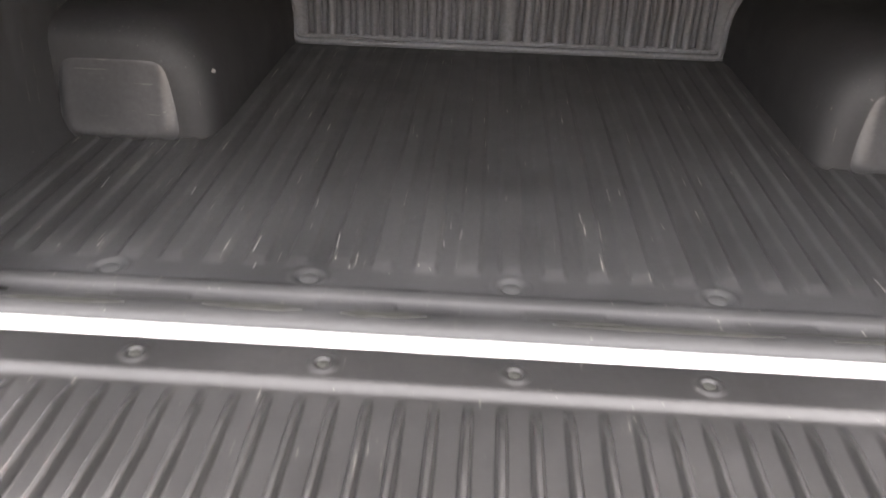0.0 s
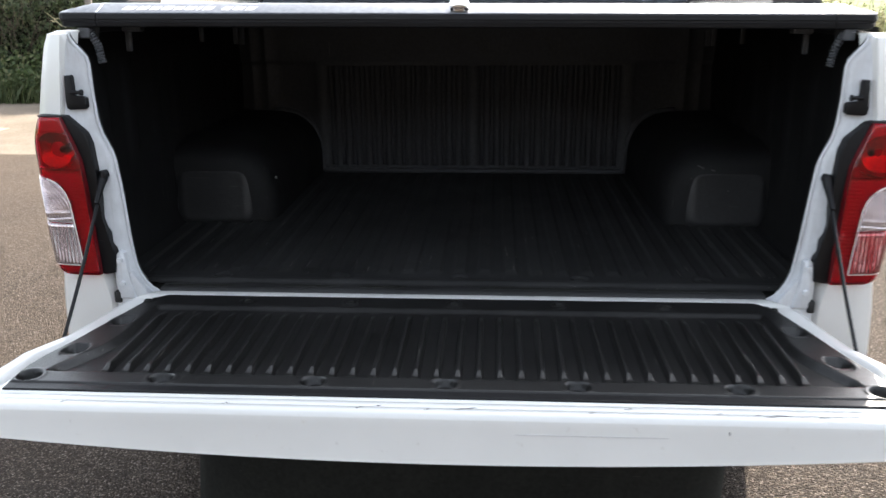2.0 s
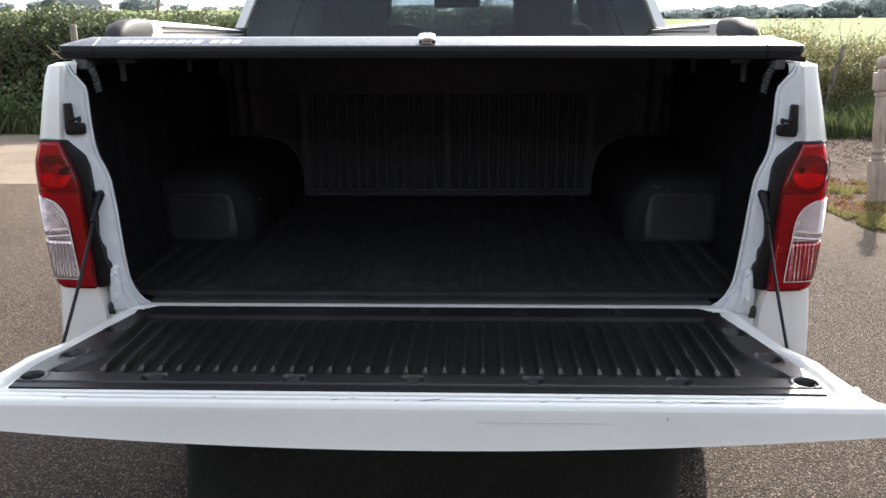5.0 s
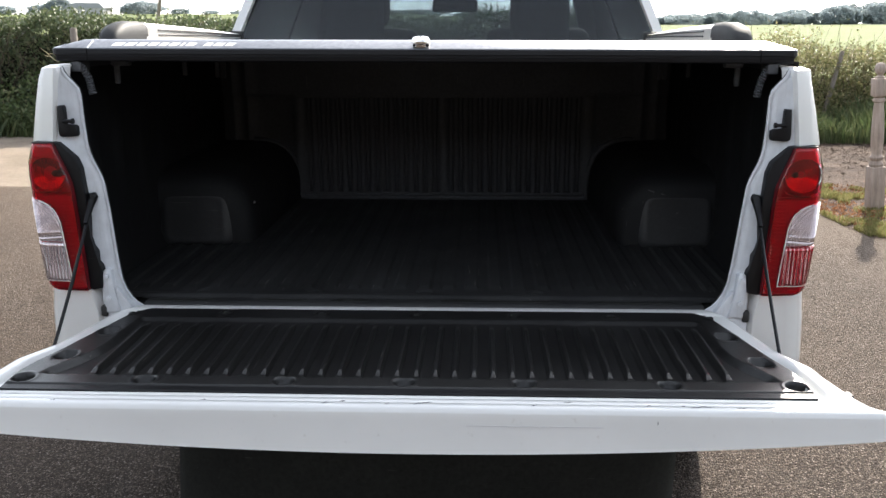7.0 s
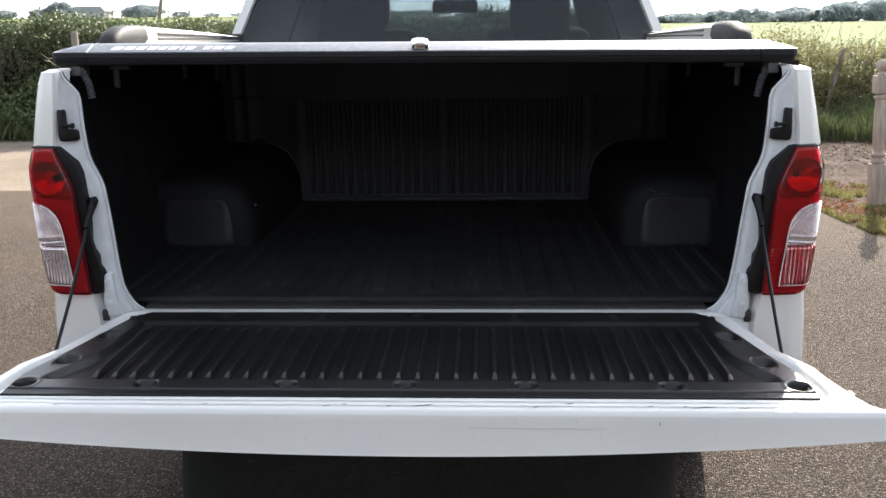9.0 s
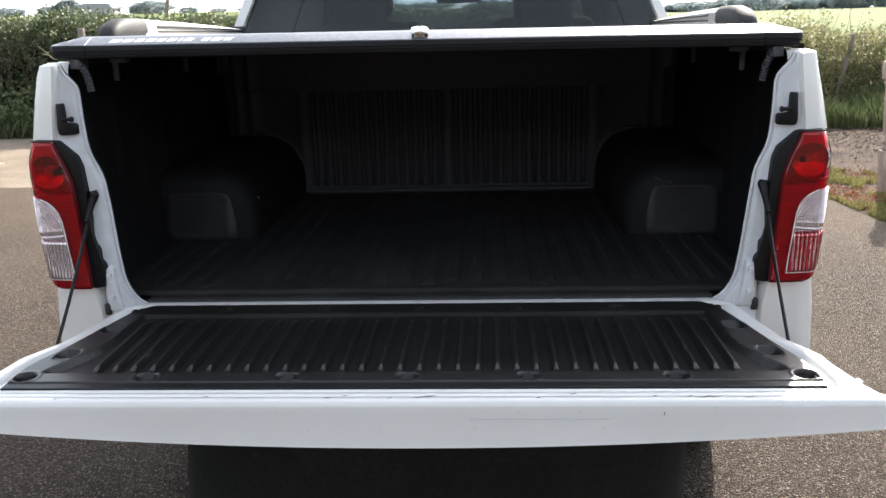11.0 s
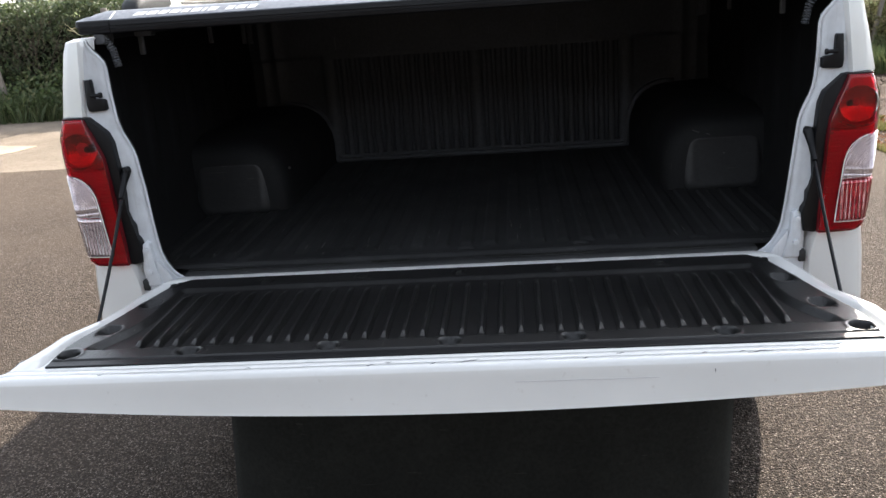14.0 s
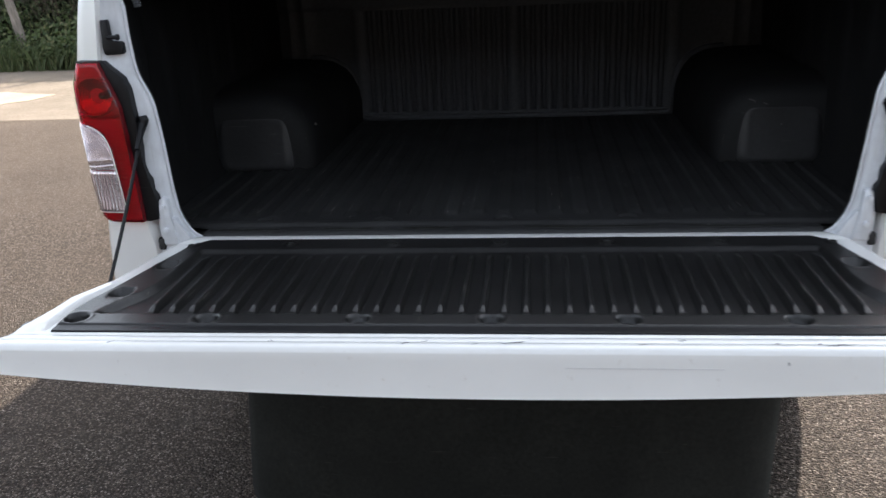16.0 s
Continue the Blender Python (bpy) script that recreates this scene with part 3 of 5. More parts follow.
# ---------------------------------------------------------------- posts
def turned_post():
    p = thing("timber_post", 3.375, 5.08, -0.006, "weathered turned timber gate post with a ball finial", "post")
    m = Matrix.Rotation(radians(-4.2), 4, "Y")
    bm = bmesh.new()
    box(bm, -0.058, 0.058, -0.058, 0.058, -0.05, 0.36, 0.008, 2)
    part("base_block", bm, POST_WOOD, p, at=m)
    prof = [(0.001, 0.355), (0.05, 0.36), (0.056, 0.38), (0.044, 0.40), (0.040, 0.41), (0.052, 0.425), (0.052, 0.44), (0.038, 0.455), (0.036, 0.47), (0.046, 0.52), (0.048, 0.60), (0.044, 0.75), (0.037, 0.86), (0.036, 0.875), (0.047, 0.885), (0.047, 0.90), (0.036, 0.912), (0.05, 0.925), (0.001, 0.93)]
    part("shaft", lathe(prof, 28), POST_WOOD, p, at=m)
    bm = bmesh.new()
    box(bm, -0.05, 0.05, -0.05, 0.05, 0.925, 1.065, 0.007, 2)
    part("top_block", bm, POST_WOOD, p, at=m)
    prof = [(0.001, 1.06), (0.034, 1.064), (0.036, 1.075), (0.022, 1.085), (0.02, 1.095), (0.034, 1.108), (0.041, 1.125), (0.043, 1.142), (0.039, 1.162), (0.027, 1.180), (0.001, 1.188)]
    part("finial", lathe(prof, 24), POST_WOOD, p, at=m)


turned_post()


def fence_post(x, y, h, r, lean_x, label):
    bm = lathe([(0.001, -0.1), (r, -0.1), (r * 1.02, h * 0.4), (r * 0.95, h - 0.02), (r * 0.8, h), (0.001, h + 0.004)], 12)
    for v in bm.verts:
        v.co.x += 0.012 * noise.noise(v.co * 6)
        v.co.y += 0.012 * noise.noise(v.co * 6 + Vector((5, 5, 5)))
    ob = part("fence_post", bm, GREY_WOOD, None, at=pose(x, y, 0, 0, lean_x, 0))
    tagged(ob, label, "post", "old fence posts in the hedge")


fence_post(-5.62, 10.3, 1.47, 0.055, 1, "upright grey timber fence post in the hedge")
fence_post(-7.25, 10.25, 1.42, 0.06, -9, "grey timber fence post leaning in the hedge")
fence_post(5.04, 10.72, 1.12, 0.032, 11.5, "grey timber fence post leaning in the weeds")
bm = tube([(0, 0, -0.3), (0.4, 0, 3.0), (0.9, 0, 7.5)], 0.11, 10, [1, 0.9, 0.75])
tagged(part("telegraph_pole", bm, GREY_WOOD, None, at=pose(-17.55, 45, 0, 0, 4, 0)), "dark leaning timber pole in the far field", "pole")


# unseen plain dark wall, added to cut low sky light from behind the camera
bm = bmesh.new()
box(bm, -14, 13, -9.4, -9.0, -0.02, 3.6)
tagged(part("wall_south", bm, BLOCK_WALL, None), "unseen plain dark wall added to block low sky light", "wall", kind="structure")


# ---------------------------------------------------------------- the pickup
REAR_AXLE = 1.012
truck = thing("pickup_truck", 0.004, 0, 0, "white double-cab pickup truck with its tailgate lowered", "pickup truck")


def holder(name, label):
    """An empty part of the truck that carries sub-parts."""
    ob = new(name)
    ob.empty_display_size = 0.1
    ob.parent = truck
    return tagged(ob, label)


# half widths of the tailgate and of its liner by distance from the hinge
GATE_W = [(0.018, 0.668), (0.04, 0.700), (0.07, 0.718), (0.147, 0.732), (0.22, 0.742), (0.27, 0.752), (0.33, 0.770), (0.36, 0.784), (0.38, 0.792), (0.45, 0.797), (0.475, 0.801), (0.495, 0.811), (0.52, 0.822), (0.54, 0.832), (0.55, 0.846), (0.56, 0.862), (0.57, 0.872), (0.59, 0.878)]
LINER_W = [(0.060, 0.622), (0.070, 0.640), (0.085, 0.654), (0.12, 0.672), (0.22, 0.696), (0.318, 0.718), (0.40, 0.742), (0.44, 0.749), (0.50, 0.747), (0.545, 0.745)]


def build_tailgate():
    gate = part("tailgate", tailgate_shell(), PAINT, truck, "lowered white tailgate with scuffed edge", 50)
    d = np.concatenate([np.linspace(0.060, 0.15, 32), np.linspace(0.155, 0.415, 30), np.linspace(0.419, 0.506, 44)])
    u = np.linspace(-1, 1, 1121)
    W = np.interp(d, *zip(*LINER_W))
    X = u[None, :] * W[:, None]
    D = np.repeat(d[:, None], len(u), 1)
    edge = W[:, None] - np.abs(X)
    Z = np.full_like(X, 0.8345)
    # shallow field with its ribs
    side = np.interp(d, [0.10, 0.28, 0.33, 0.37, 0.40, 0.43, 0.455, 0.47], [0.628, 0.634, 0.642, 0.656, 0.672, 0.690, 0.698, 0.698])[:, None]
    field = smooth_step(0.122, 0.146, D) * (0.55 + 0.45 * smooth_step(0.14, 0.26, D)) * (1 - smooth_step(0.438, 0.464, D)) * (1 - smooth_step(-0.010, 0.006, np.abs(X) - side))
    Z -= 0.0125 * field
    pitch = 0.03674
    ph = (X + 0.5653) / pitch
    k = np.abs(ph - np.round(ph)) * pitch
    foot = np.clip((0.467 - D) / 0.042, 0, 1)            # 1 along the rib, 0 at the end of its sloped foot
    rib = 1 - smooth_step(0.0026 + 0.0060 * (1 - foot), 0.0074 + 0.0062 * (1 - foot), k)
    run = smooth_step(0.144, 0.200, D) * foot * (np.abs(X) < 0.622)
    Z = Z + (0.8345 + 0.0012 - Z) * rib * run
    # screw dimples
    spots = [(x, 0.479) for x in (-0.72, -0.486, -0.221, 0.003, 0.226, 0.492, 0.722)] + [(s * a, b) for s in (-1, 1) for a, b in ((0.692, 0.366), (0.664, 0.222))]
    for sx, sd in spots:
        r = np.hypot(X - sx, D - sd)
        Z -= (0.021 if abs(sx) > 0.6 else 0.015) * (1 - smooth_step(0.0170, 0.0215, r))
        Z += 0.0009 * np.exp(-((r - 0.026) / 0.0035) ** 2)
    for i in range(-3, 4):
        r = np.hypot(X - 0.2205 * i, D - 0.099)
        Z += 0.0024 * (1 - smooth_step(0.0125, 0.0215, r)) - 0.0028 * (1 - smooth_step(0.0070, 0.0110, r))
    Z -= 0.0045 * (1 - smooth_step(0.0, 0.006, edge)) + 0.0045 * smooth_step(0.501, 0.506, D) + 0.0045 * (1 - smooth_step(0.060, 0.065, D))
    sheet("tailgate_liner", X, -D, Z, GATE_LINER, gate, "black ribbed plastic liner screwed to the tailgate")
    for sx, sd in spots:
        bm = lathe([(0.0001, 0.0), (0.006, 0.0), (0.0085, -0.001), (0.009, -0.004)][::-1], 12)
        part("screw", bm, TRIM, gate, at=Matrix.Translation((sx, -sd, 0.8180 if abs(sx) > 0.6 else 0.8235)))
    for i in range(-3, 4):
        bm = lathe([(0.0001, 0.0), (0.005, 0.0), (0.0075, -0.001), (0.008, -0.004)][::-1], 12)
        part("screw", bm, MATT_BLACK, gate, at=Matrix.Translation((0.2205 * i, -0.099, 0.8355)))
    # black seal strip along the outer edge of the liner
    bm = bmesh.new()
    box(bm, -0.7435, 0.7435, -0.5265, -0.5045, 0.822, 0.8325, 0.0012, 1)
    part("seal_strip", bm, TRIM, gate, "black strip along the outer edge of the liner")
    # latch bolts on both sides
    for s in (-1, 1):
        bm = bmesh.new()
        box(bm, s * 0.812 - 0.006, s * 0.812 + 0.006, -0.500, -0.476, 0.806, 0.8265, 0.003, 2)
        box(bm, s * 0.819 - 0.004, s * 0.819 + 0.004, -0.496, -0.484, 0.809, 0.818, 0.002, 1)
        part("latch", bm, TRIM, gate, "worn dark latch on the tailgate's side")
    # dark scuffs and chips on the lip
    rs = random.Random(4)
    marks = [(0.035, -0.560, 0.030), (0.05, -0.556, 0.02), (-0.02, -0.5635, 0.010), (-0.10, -0.553, 0.012), (0.24, -0.562, 0.012), (0.53, -0.560, 0.045), (0.50, -0.557, 0.01), (0.60, -0.562, 0.02), (-0.35, -0.555, 0.01), (-0.62, -0.562, 0.012), (0.30, -0.548, 0.014), (-0.13, -0.562, 0.014), (0.44, -0.557, 0.012)]
    for mx, my, ml in marks:
        bm = bmesh.new()
        pts = []
        k = 7
        for i in range(k):
            x = mx + ml * (i / (k - 1) - 0.5)
            t = i / (k - 1)
            pts.append((x, my + 0.002 * rs.uniform(-1, 1) + 0.004 * (t - 0.5), 0.0012 * (0.25 + math.sin(math.pi * t)) * rs.uniform(0.6, 1.2)))
        a = [bm.verts.new((x, y - w, lip_z(y - w) + 0.0006)) for x, y, w in pts]
        b = [bm.verts.new((x, y + w, lip_z(y + w) + 0.0006)) for x, y, w in pts]
        for i in range(k - 1):
            bm.faces.new((a[i], a[i + 1], b[i + 1], b[i]))
        part("scuff", bm, SCUFF, gate, "dark chip in the white paint")
    # a thin scratch and a nick on the outer face
    for x0, x1, z0, w in ((0.12, 0.36, 0.797, 0.00035), (0.4520, 0.4532, 0.806, 0.003)):
        bm = bmesh.new()
        fy = -lerp([(0.757, 0.5860), (0.8065, 0.579), (0.818, 0.5774)], z0)
        box(bm, x0, x1, fy - 0.0006, fy + 0.002, z0 - w, z0 + w)
        part("scratch", bm, SCRATCH if x1 - x0 > 0.1 else SCUFF, gate)
    return gate


LIP = [(-0.5865, 0.755), (-0.5774, 0.818), (-0.5770, 0.8192), (-0.5745, 0.8241), (-0.5710, 0.8271), (-0.5665, 0.8285), (-0.5, 0.8285)]


def lip_z(y):
    return lerp(LIP, y)


def tailgate_shell():
    def under(x):
        return 0.744 + 0.037 * (abs(x) / 0.83) ** 2
    loop = [(0.018, 0.812), (0.0195, 0.822), (0.024, 0.8285), (0.032, 0.8302), (0.05, 0.8305), (0.0655, 0.830), (0.0665, 0.829), (0.08, 0.8295), (0.12, 0.829), (0.22, 0.829), (0.285, 0.829), (0.345, 0.829), (0.385, 0.829), (0.43, 0.829), (0.495, 0.829), (0.506, 0.829), (0.526, 0.8287), (0.5275, 0.8285),
            (0.5345, 0.8285), (0.536, 0.8272), (0.5375, 0.8285), (0.5530, 0.8285), (0.5545, 0.8272), (0.556, 0.8285), (0.5665, 0.8285), (0.5710, 0.8271), (0.5745, 0.8241), (0.5770, 0.8192), (0.5774, 0.8180), (0.579, 0.8065), (0.5845, None), (0.5865, None), (0.5830, None), (0.50, None), (0.3, None), (0.1, None), (0.03, None), (0.018, 0.80)]
    FOOT = [k for k, (d, z) in enumerate(loop) if z is None][0]
    edge = [0.905, 0.915, 0.921, 0.925, 0.929, 0.933, 0.938, 0.944, 0.95, 0.96, 0.972, 0.984, 0.992, 0.998, 1.0]
    us = np.concatenate([-np.array(edge[::-1]), np.linspace(-0.9, 0.9, 49), edge])
    rings = []
    for u in us:
        ring = []
        a = max(0.0, (abs(u) - 0.972) / 0.028)
        pinch = 1 - math.sqrt(max(0.0, 1 - a * a))
        for i, (d, z) in enumerate(loop):
            w = lerp(GATE_W, d)
            bay = lerp(LINER_W, d) - 0.010
            au = abs(u)
            x = math.copysign(bay * au / 0.9 if au <= 0.9 else bay + (au - 0.9) / 0.1 * (w - bay), u)
            if z is not None and au <= 0.9 and 0.066 < d < 0.507:
                z = 0.806
            if z is None:
                z = under(x) + {0: 0.006, 1: 0.0}.get(i - FOOT, 0.002 if i == FOOT + 2 else 0.012)
            elif au > 0.9:
                z += (0.006 * smooth_step(0.930, 0.944, au) - 0.008 * math.exp(-((au - 0.929) / 0.005) ** 2)) * smooth_step(0.30, 0.37, d) * (1 - smooth_step(0.508, 0.524, d))
            z = z + (0.80 - z) * 0.7 * pinch
            ring.append((x, -d + 0.008 * pinch * (d > 0.56), z))
        rings.append(ring)
    return loft(rings)


build_tailgate()


# the load bed: a black liner under the cover
def build_bed():
    bed = holder("bed_liner", "black plastic load bed liner, lightly scratched")
    y = np.concatenate([[-0.014, -0.010, 0.0, 0.012, 0.028, 0.033, 0.038, 0.05, 0.058, 0.064, 0.069, 0.08, 0.088, 0.093], np.linspace(0.10, 0.24, 40), np.linspace(0.26, 1.34, 40), [1.352]])
    x = np.linspace(-0.852, 0.852, 601)
    X, Y = np.meshgrid(x, y)
    lip = np.interp(y, [-0.014, -0.010, 0.0, 0.028, 0.038, 0.058, 0.069, 0.088, 0.095, 0.11], [0.810, 0.822, 0.829, 0.829, 0.821, 0.821, 0.828, 0.8275, 0.818, 0.817])
    Z = np.repeat(lip[:, None], len(x), 1)
    p = 0.0612
    k = np.abs(X / p - np.round(X / p)) * p
    rib = 1 - smooth_step(0.012, 0.0205, k)
    Z += 0.0055 * rib * smooth_step(0.145, 0.180, Y) * (1 - smooth_step(1.27, 1.31, Y))
    for bx in (-0.566, -0.283, 0.0, 0.283, 0.566):
        r = np.hypot(X - bx, (Y - 0.127))
        Z -= 0.0035 * (1 - smooth_step(0.014, 0.02, r))
        Z += 0.0012 * np.exp(-((r - 0.025) / 0.004) ** 2)
    Z += 0.003 * np.exp(-(((Y - 0.048) / 0.006) ** 2)) * (np.sin(X * 23) > 0.35)
    keep = ~((Y < 0.05) & (np.abs(X) > 0.672)) & ~((Y < 0.075) & (np.abs(X) > 0.74))
    sheet("bed_floor", X, Y, Z, LINER, bed, "ribbed black bed floor with pale scratches", keep)
    for bx in (-0.566, -0.283, 0.0, 0.283, 0.566):
        part("screw", lathe([(0.0001, 0.0), (0.010, -0.0005), (0.0135, -0.002), (0.0135, -0.006)][::-1], 12), RUBBER, bed, at=Matrix.Translation((bx, 0.127, 0.8160)))
    # dark worn patches along the sill, ragged at both ends
    rs = random.Random(11)
    for x0, x1, y0, w in ((-0.66, -0.50, 0.016, 0.005), (-0.58, -0.26, 0.034, 0.004), (-0.40, -0.27, 0.022, 0.004), (-0.22, -0.11, 0.020, 0.0065), (0.03, 0.14, 0.030, 0.003), (0.05, 0.34, 0.019, 0.0045), (0.30, 0.52, 0.033, 0.003), (0.40, 0.62, 0.018, 0.004)):
        k = max(6, int((x1 - x0) / 0.012))
        rings = []
        for i in range(k + 1):
            t = i / k
            yc = y0 + 0.003 * noise.noise(Vector(((x0 + (x1 - x0) * t) * 11, y0 * 90, 1)))
            hw = w * (0.15 + min(1.0, 5 * t, 5 * (1 - t))) * rs.uniform(0.55, 1.1)
            zt = float(np.interp(yc, y[:14], lip[:14])) + 0.0011
            rings.append([(x0 + (x1 - x0) * t, yc - hw, zt - 0.002), (x0 + (x1 - x0) * t, yc - hw * 0.9, zt), (x0 + (x1 - x0) * t, yc + hw * 0.9, zt), (x0 + (x1 - x0) * t, yc + hw, zt - 0.002)])
        part("worn_strip", loft(rings), MATT_BLACK, bed)
    # head wall with upright slots
    slots = []
    step = 0.0373
    for i in range(14):
        for s in (-1, 1):
            slots.append(s * (0.032 + i * step))
    GROOVE = (0.0098, 0.0086, 0.0060, 0.0048)
    xs = np.unique(np.round(np.concatenate([np.array([-0.852, -0.815, -0.808, -0.800, -0.793, -0.762, -0.755, -0.747, -0.740, -0.7, -0.585, -0.575, -0.565, 0.565, 0.575, 0.585, 0.7, 0.740, 0.747, 0.755, 0.762, 0.793, 0.800, 0.808, 0.815, 0.852])] + [np.array([c + q * g for q in (-1, 1) for g in GROOVE]) for c in slots]), 5))
    zs = np.array([0.80, 0.825, 0.832, 0.838, 0.841, 0.8440, 0.8452, 0.8478, 0.8490, 0.95, 1.04, 1.05, 1.06, 1.12, 1.205, 1.209, 1.213, 1.222, 1.228, 1.30, 1.392])
    X, Z = np.meshgrid(xs, zs)
    cut = np.zeros_like(X)
    for c in slots:
        if abs(c) < 0.55:
            d = np.abs(X - c)
            line = (d > 0.0055) & (d < 0.0090) & (Z > 0.8445) & (Z < 1.207)
            foot = (d < 0.0090) & (Z > 0.8445) & (Z < 0.8485)
            cut = np.maximum(cut, (line | foot).astype(float))
    Yh = 1.345 + 0.010 * cut - 0.010 * smooth_step(1.213, 1.226, Z) - 0.006 * (1 - smooth_step(0.826, 0.836, Z))
    Yh -= 0.010 * (1 - smooth_step(0.565, 0.585, np.abs(X))) * (Z < 1.22) * smooth_step(0.825, 0.84, Z)
    for c in (0.751, 0.804):                     # upright ribs beside the slots
        Yh -= 0.009 * (1 - smooth_step(0.004, 0.012, np.abs(np.abs(X) - c))) * smooth_step(1.045, 1.06, Z)
    sheet("head_wall", X, Yh, Z, HEAD_WALL, bed, "slotted black front wall of the load bed, paler than its sides")
    # rounded lip that frames the slots and follows the wheel housings
    lip_line = [(0.735, 1.058), (0.70, 1.057), (0.66, 1.049), (0.622, 1.030), (0.594, 1.000), (0.577, 0.962), (0.569, 0.92), (0.567, 0.85), (0.560, 0.836), (0.545, 0.831)]
    lip_line = [(-a + 0.003, b - 0.006) for a, b in lip_line] + [(a - 0.013, b - 0.006) for a, b in lip_line[::-1]]
    part("head_wall_lip", tube([(a, 1.338, b) for a, b in lip_line], 0.0105, 8), HEAD_WALL, bed, "rounded lip round the slotted panel", 0)
    for s in (-1, 1):
        # wheel housing: rounded section pushed along the bed, its near end sloped
        sec = [(0.856, 0.80), (0.560, 0.80), (0.560, 0.90), (0.566, 0.94), (0.583, 0.98), (0.612, 1.015), (0.65, 1.037), (0.69, 1.046), (0.856, 1.05)]
        rings = []
        for yy, g, dz in ((0.610, 0.55, 0.80), (0.622, 0.28, 0.88), (0.640, 0.12, 0.935), (0.665, 0.04, 0.972), (0.70, 0.0, 1.0), (0.9, 0.0, 1.0), (1.1, 0.0, 1.0), (1.349, 0.0, 1.0)):
            rings.append([(s * (xx + (0.856 - xx) * g * 0.32), yy, 0.80 + (zz - 0.80) * dz) for xx, zz in sec])
        bm = loft(rings)
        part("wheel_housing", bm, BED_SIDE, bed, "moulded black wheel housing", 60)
        # raised pad on the housing's near face, its middle slightly sunk
        u, v = np.meshgrid(np.linspace(-1, 1, 41), np.linspace(-1, 1, 35))
        r = (np.abs(u) ** 7 + np.abs(v) ** 7) ** (1 / 7)
        PX, PZ = 0.7385 + 0.1165 * u, 0.8995 + 0.0895 * v
        PY = 0.616 - 0.024 * np.sqrt(np.clip(1 - np.clip((r - 0.62) / 0.38, 0, 1) ** 2, 0, 1)) + (PZ - 0.82) * 0.10 + 0.0035 * (1 - smooth_step(0.62, 0.84, r))
        sheet("housing_pad", s * PX, PY, PZ, PAD, bed, "glossy moulded pad on the wheel housing, lightened for its sheen")
        # bed wall, with shallow upright ribs
        yy = np.linspace(0.045, 1.352, 110)
        zz = np.array([0.80, 0.815, 0.83, 0.86, 0.95, 1.08, 1.20, 1.30, 1.335, 1.345, 1.392])
        Y, Z = np.meshgrid(yy, zz)
        ribs = smooth_step(0.25, 0.6, np.sin(Y * 2 * math.pi / 0.16)) * smooth_step(1.06, 1.1, Z) * (1 - smooth_step(1.27, 1.31, Z))
        X = s * (0.850 - 0.008 * ribs - 0.03 * (1 - smooth_step(0.80, 0.86, Z)) + 0.006 * smooth_step(1.335, 1.345, Z))
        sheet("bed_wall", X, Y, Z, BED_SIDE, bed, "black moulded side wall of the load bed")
    # pale chips and scrapes in the plastic
    for cx, cy, cz, w, h in ((0.655, 0.600, 0.992, 0.020, 0.0022), (0.690, 0.600, 0.982, 0.012, 0.0016), (0.735, 0.598, 0.925, 0.004, 0.004), (-0.560, 0.645, 0.945, 0.007, 0.007)):
        bm = bmesh.new()
        box(bm, -w / 2, w / 2, -0.0015, 0.0015, -h / 2, h / 2, 0.0006, 1)
        part("chip", bm, CHIP, bed, "pale chip in the black plastic", at=pose(cx, cy, cz, 0, 20, 0))
    rs = random.Random(21)
    for i in range(15):
        bx = rs.choice((rs.uniform(-0.75, -0.35), rs.uniform(-0.35, 0.4), rs.uniform(0.45, 0.75)))
        by, n = rs.uniform(0.16, 0.50), rs.uniform(0.012, 0.05)
        bm = bmesh.new()
        box(bm, -0.0009, 0.0009, -n / 2, n / 2, -0.0006, 0.0006)
        k = abs(bx / 0.0612 - round(bx / 0.0612)) * 0.0612
        lift = 0.0055 * float((1 - smooth_step(0.012, 0.0205, k)) * smooth_step(0.145, 0.180, by - n / 2))
        part("scrape", bm, CHIP, bed, "pale scrape along the bed floor", at=pose(bx, by, 0.8178 + lift, 0, 0, rs.uniform(-6, 6)))
    return bed


build_bed()

# rear pillar profiles: half width by height
INNER = [(0.800, 0.660), (0.812, 0.684), (0.822, 0.700), (0.835, 0.712), (0.855, 0.724), (0.88, 0.7325), (0.935, 0.7385), (1.045, 0.745), (1.115, 0.752), (1.135, 0.757), (1.155, 0.765), (1.175, 0.774), (1.195, 0.7795), (1.215, 0.7825), (1.262, 0.785), (1.325, 0.786), (1.338, 0.789), (1.352, 0.800), (1.366, 0.813), (1.376, 0.820), (1.387, 0.824)]
GASKET = [(0.864, 0.770), (0.905, 0.764), (0.918, 0.766), (0.93, 0.774), (0.955, 0.774), (0.968, 0.782), (0.99, 0.787), (1.03, 0.784), (1.077, 0.784), (1.155, 0.790), (1.18, 0.799), (1.200, 0.820), (1.2165, 0.838)]
LAMP_IN = [(0.862, 0.7975), (0.92, 0.799), (0.998, 0.803), (1.07, 0.8065), (1.122, 0.811), (1.158, 0.823), (1.19, 0.836), (1.2155, 0.8455)]
LAMP_OUT = [(0.862, 0.904), (0.874, 0.917), (0.95, 0.922), (1.089, 0.929), (1.14, 0.931), (1.167, 0.929), (1.195, 0.918), (1.2155, 0.908)]
SIDE = [(0.45, 0.895), (0.60, 0.925), (0.75, 0.926), (0.86, 0.914), (1.0, 0.938), (1.15, 0.940), (1.2155, 0.919), (1.30, 0.901), (1.36, 0.886), (1.382, 0.879), (1.391, 0.868)]
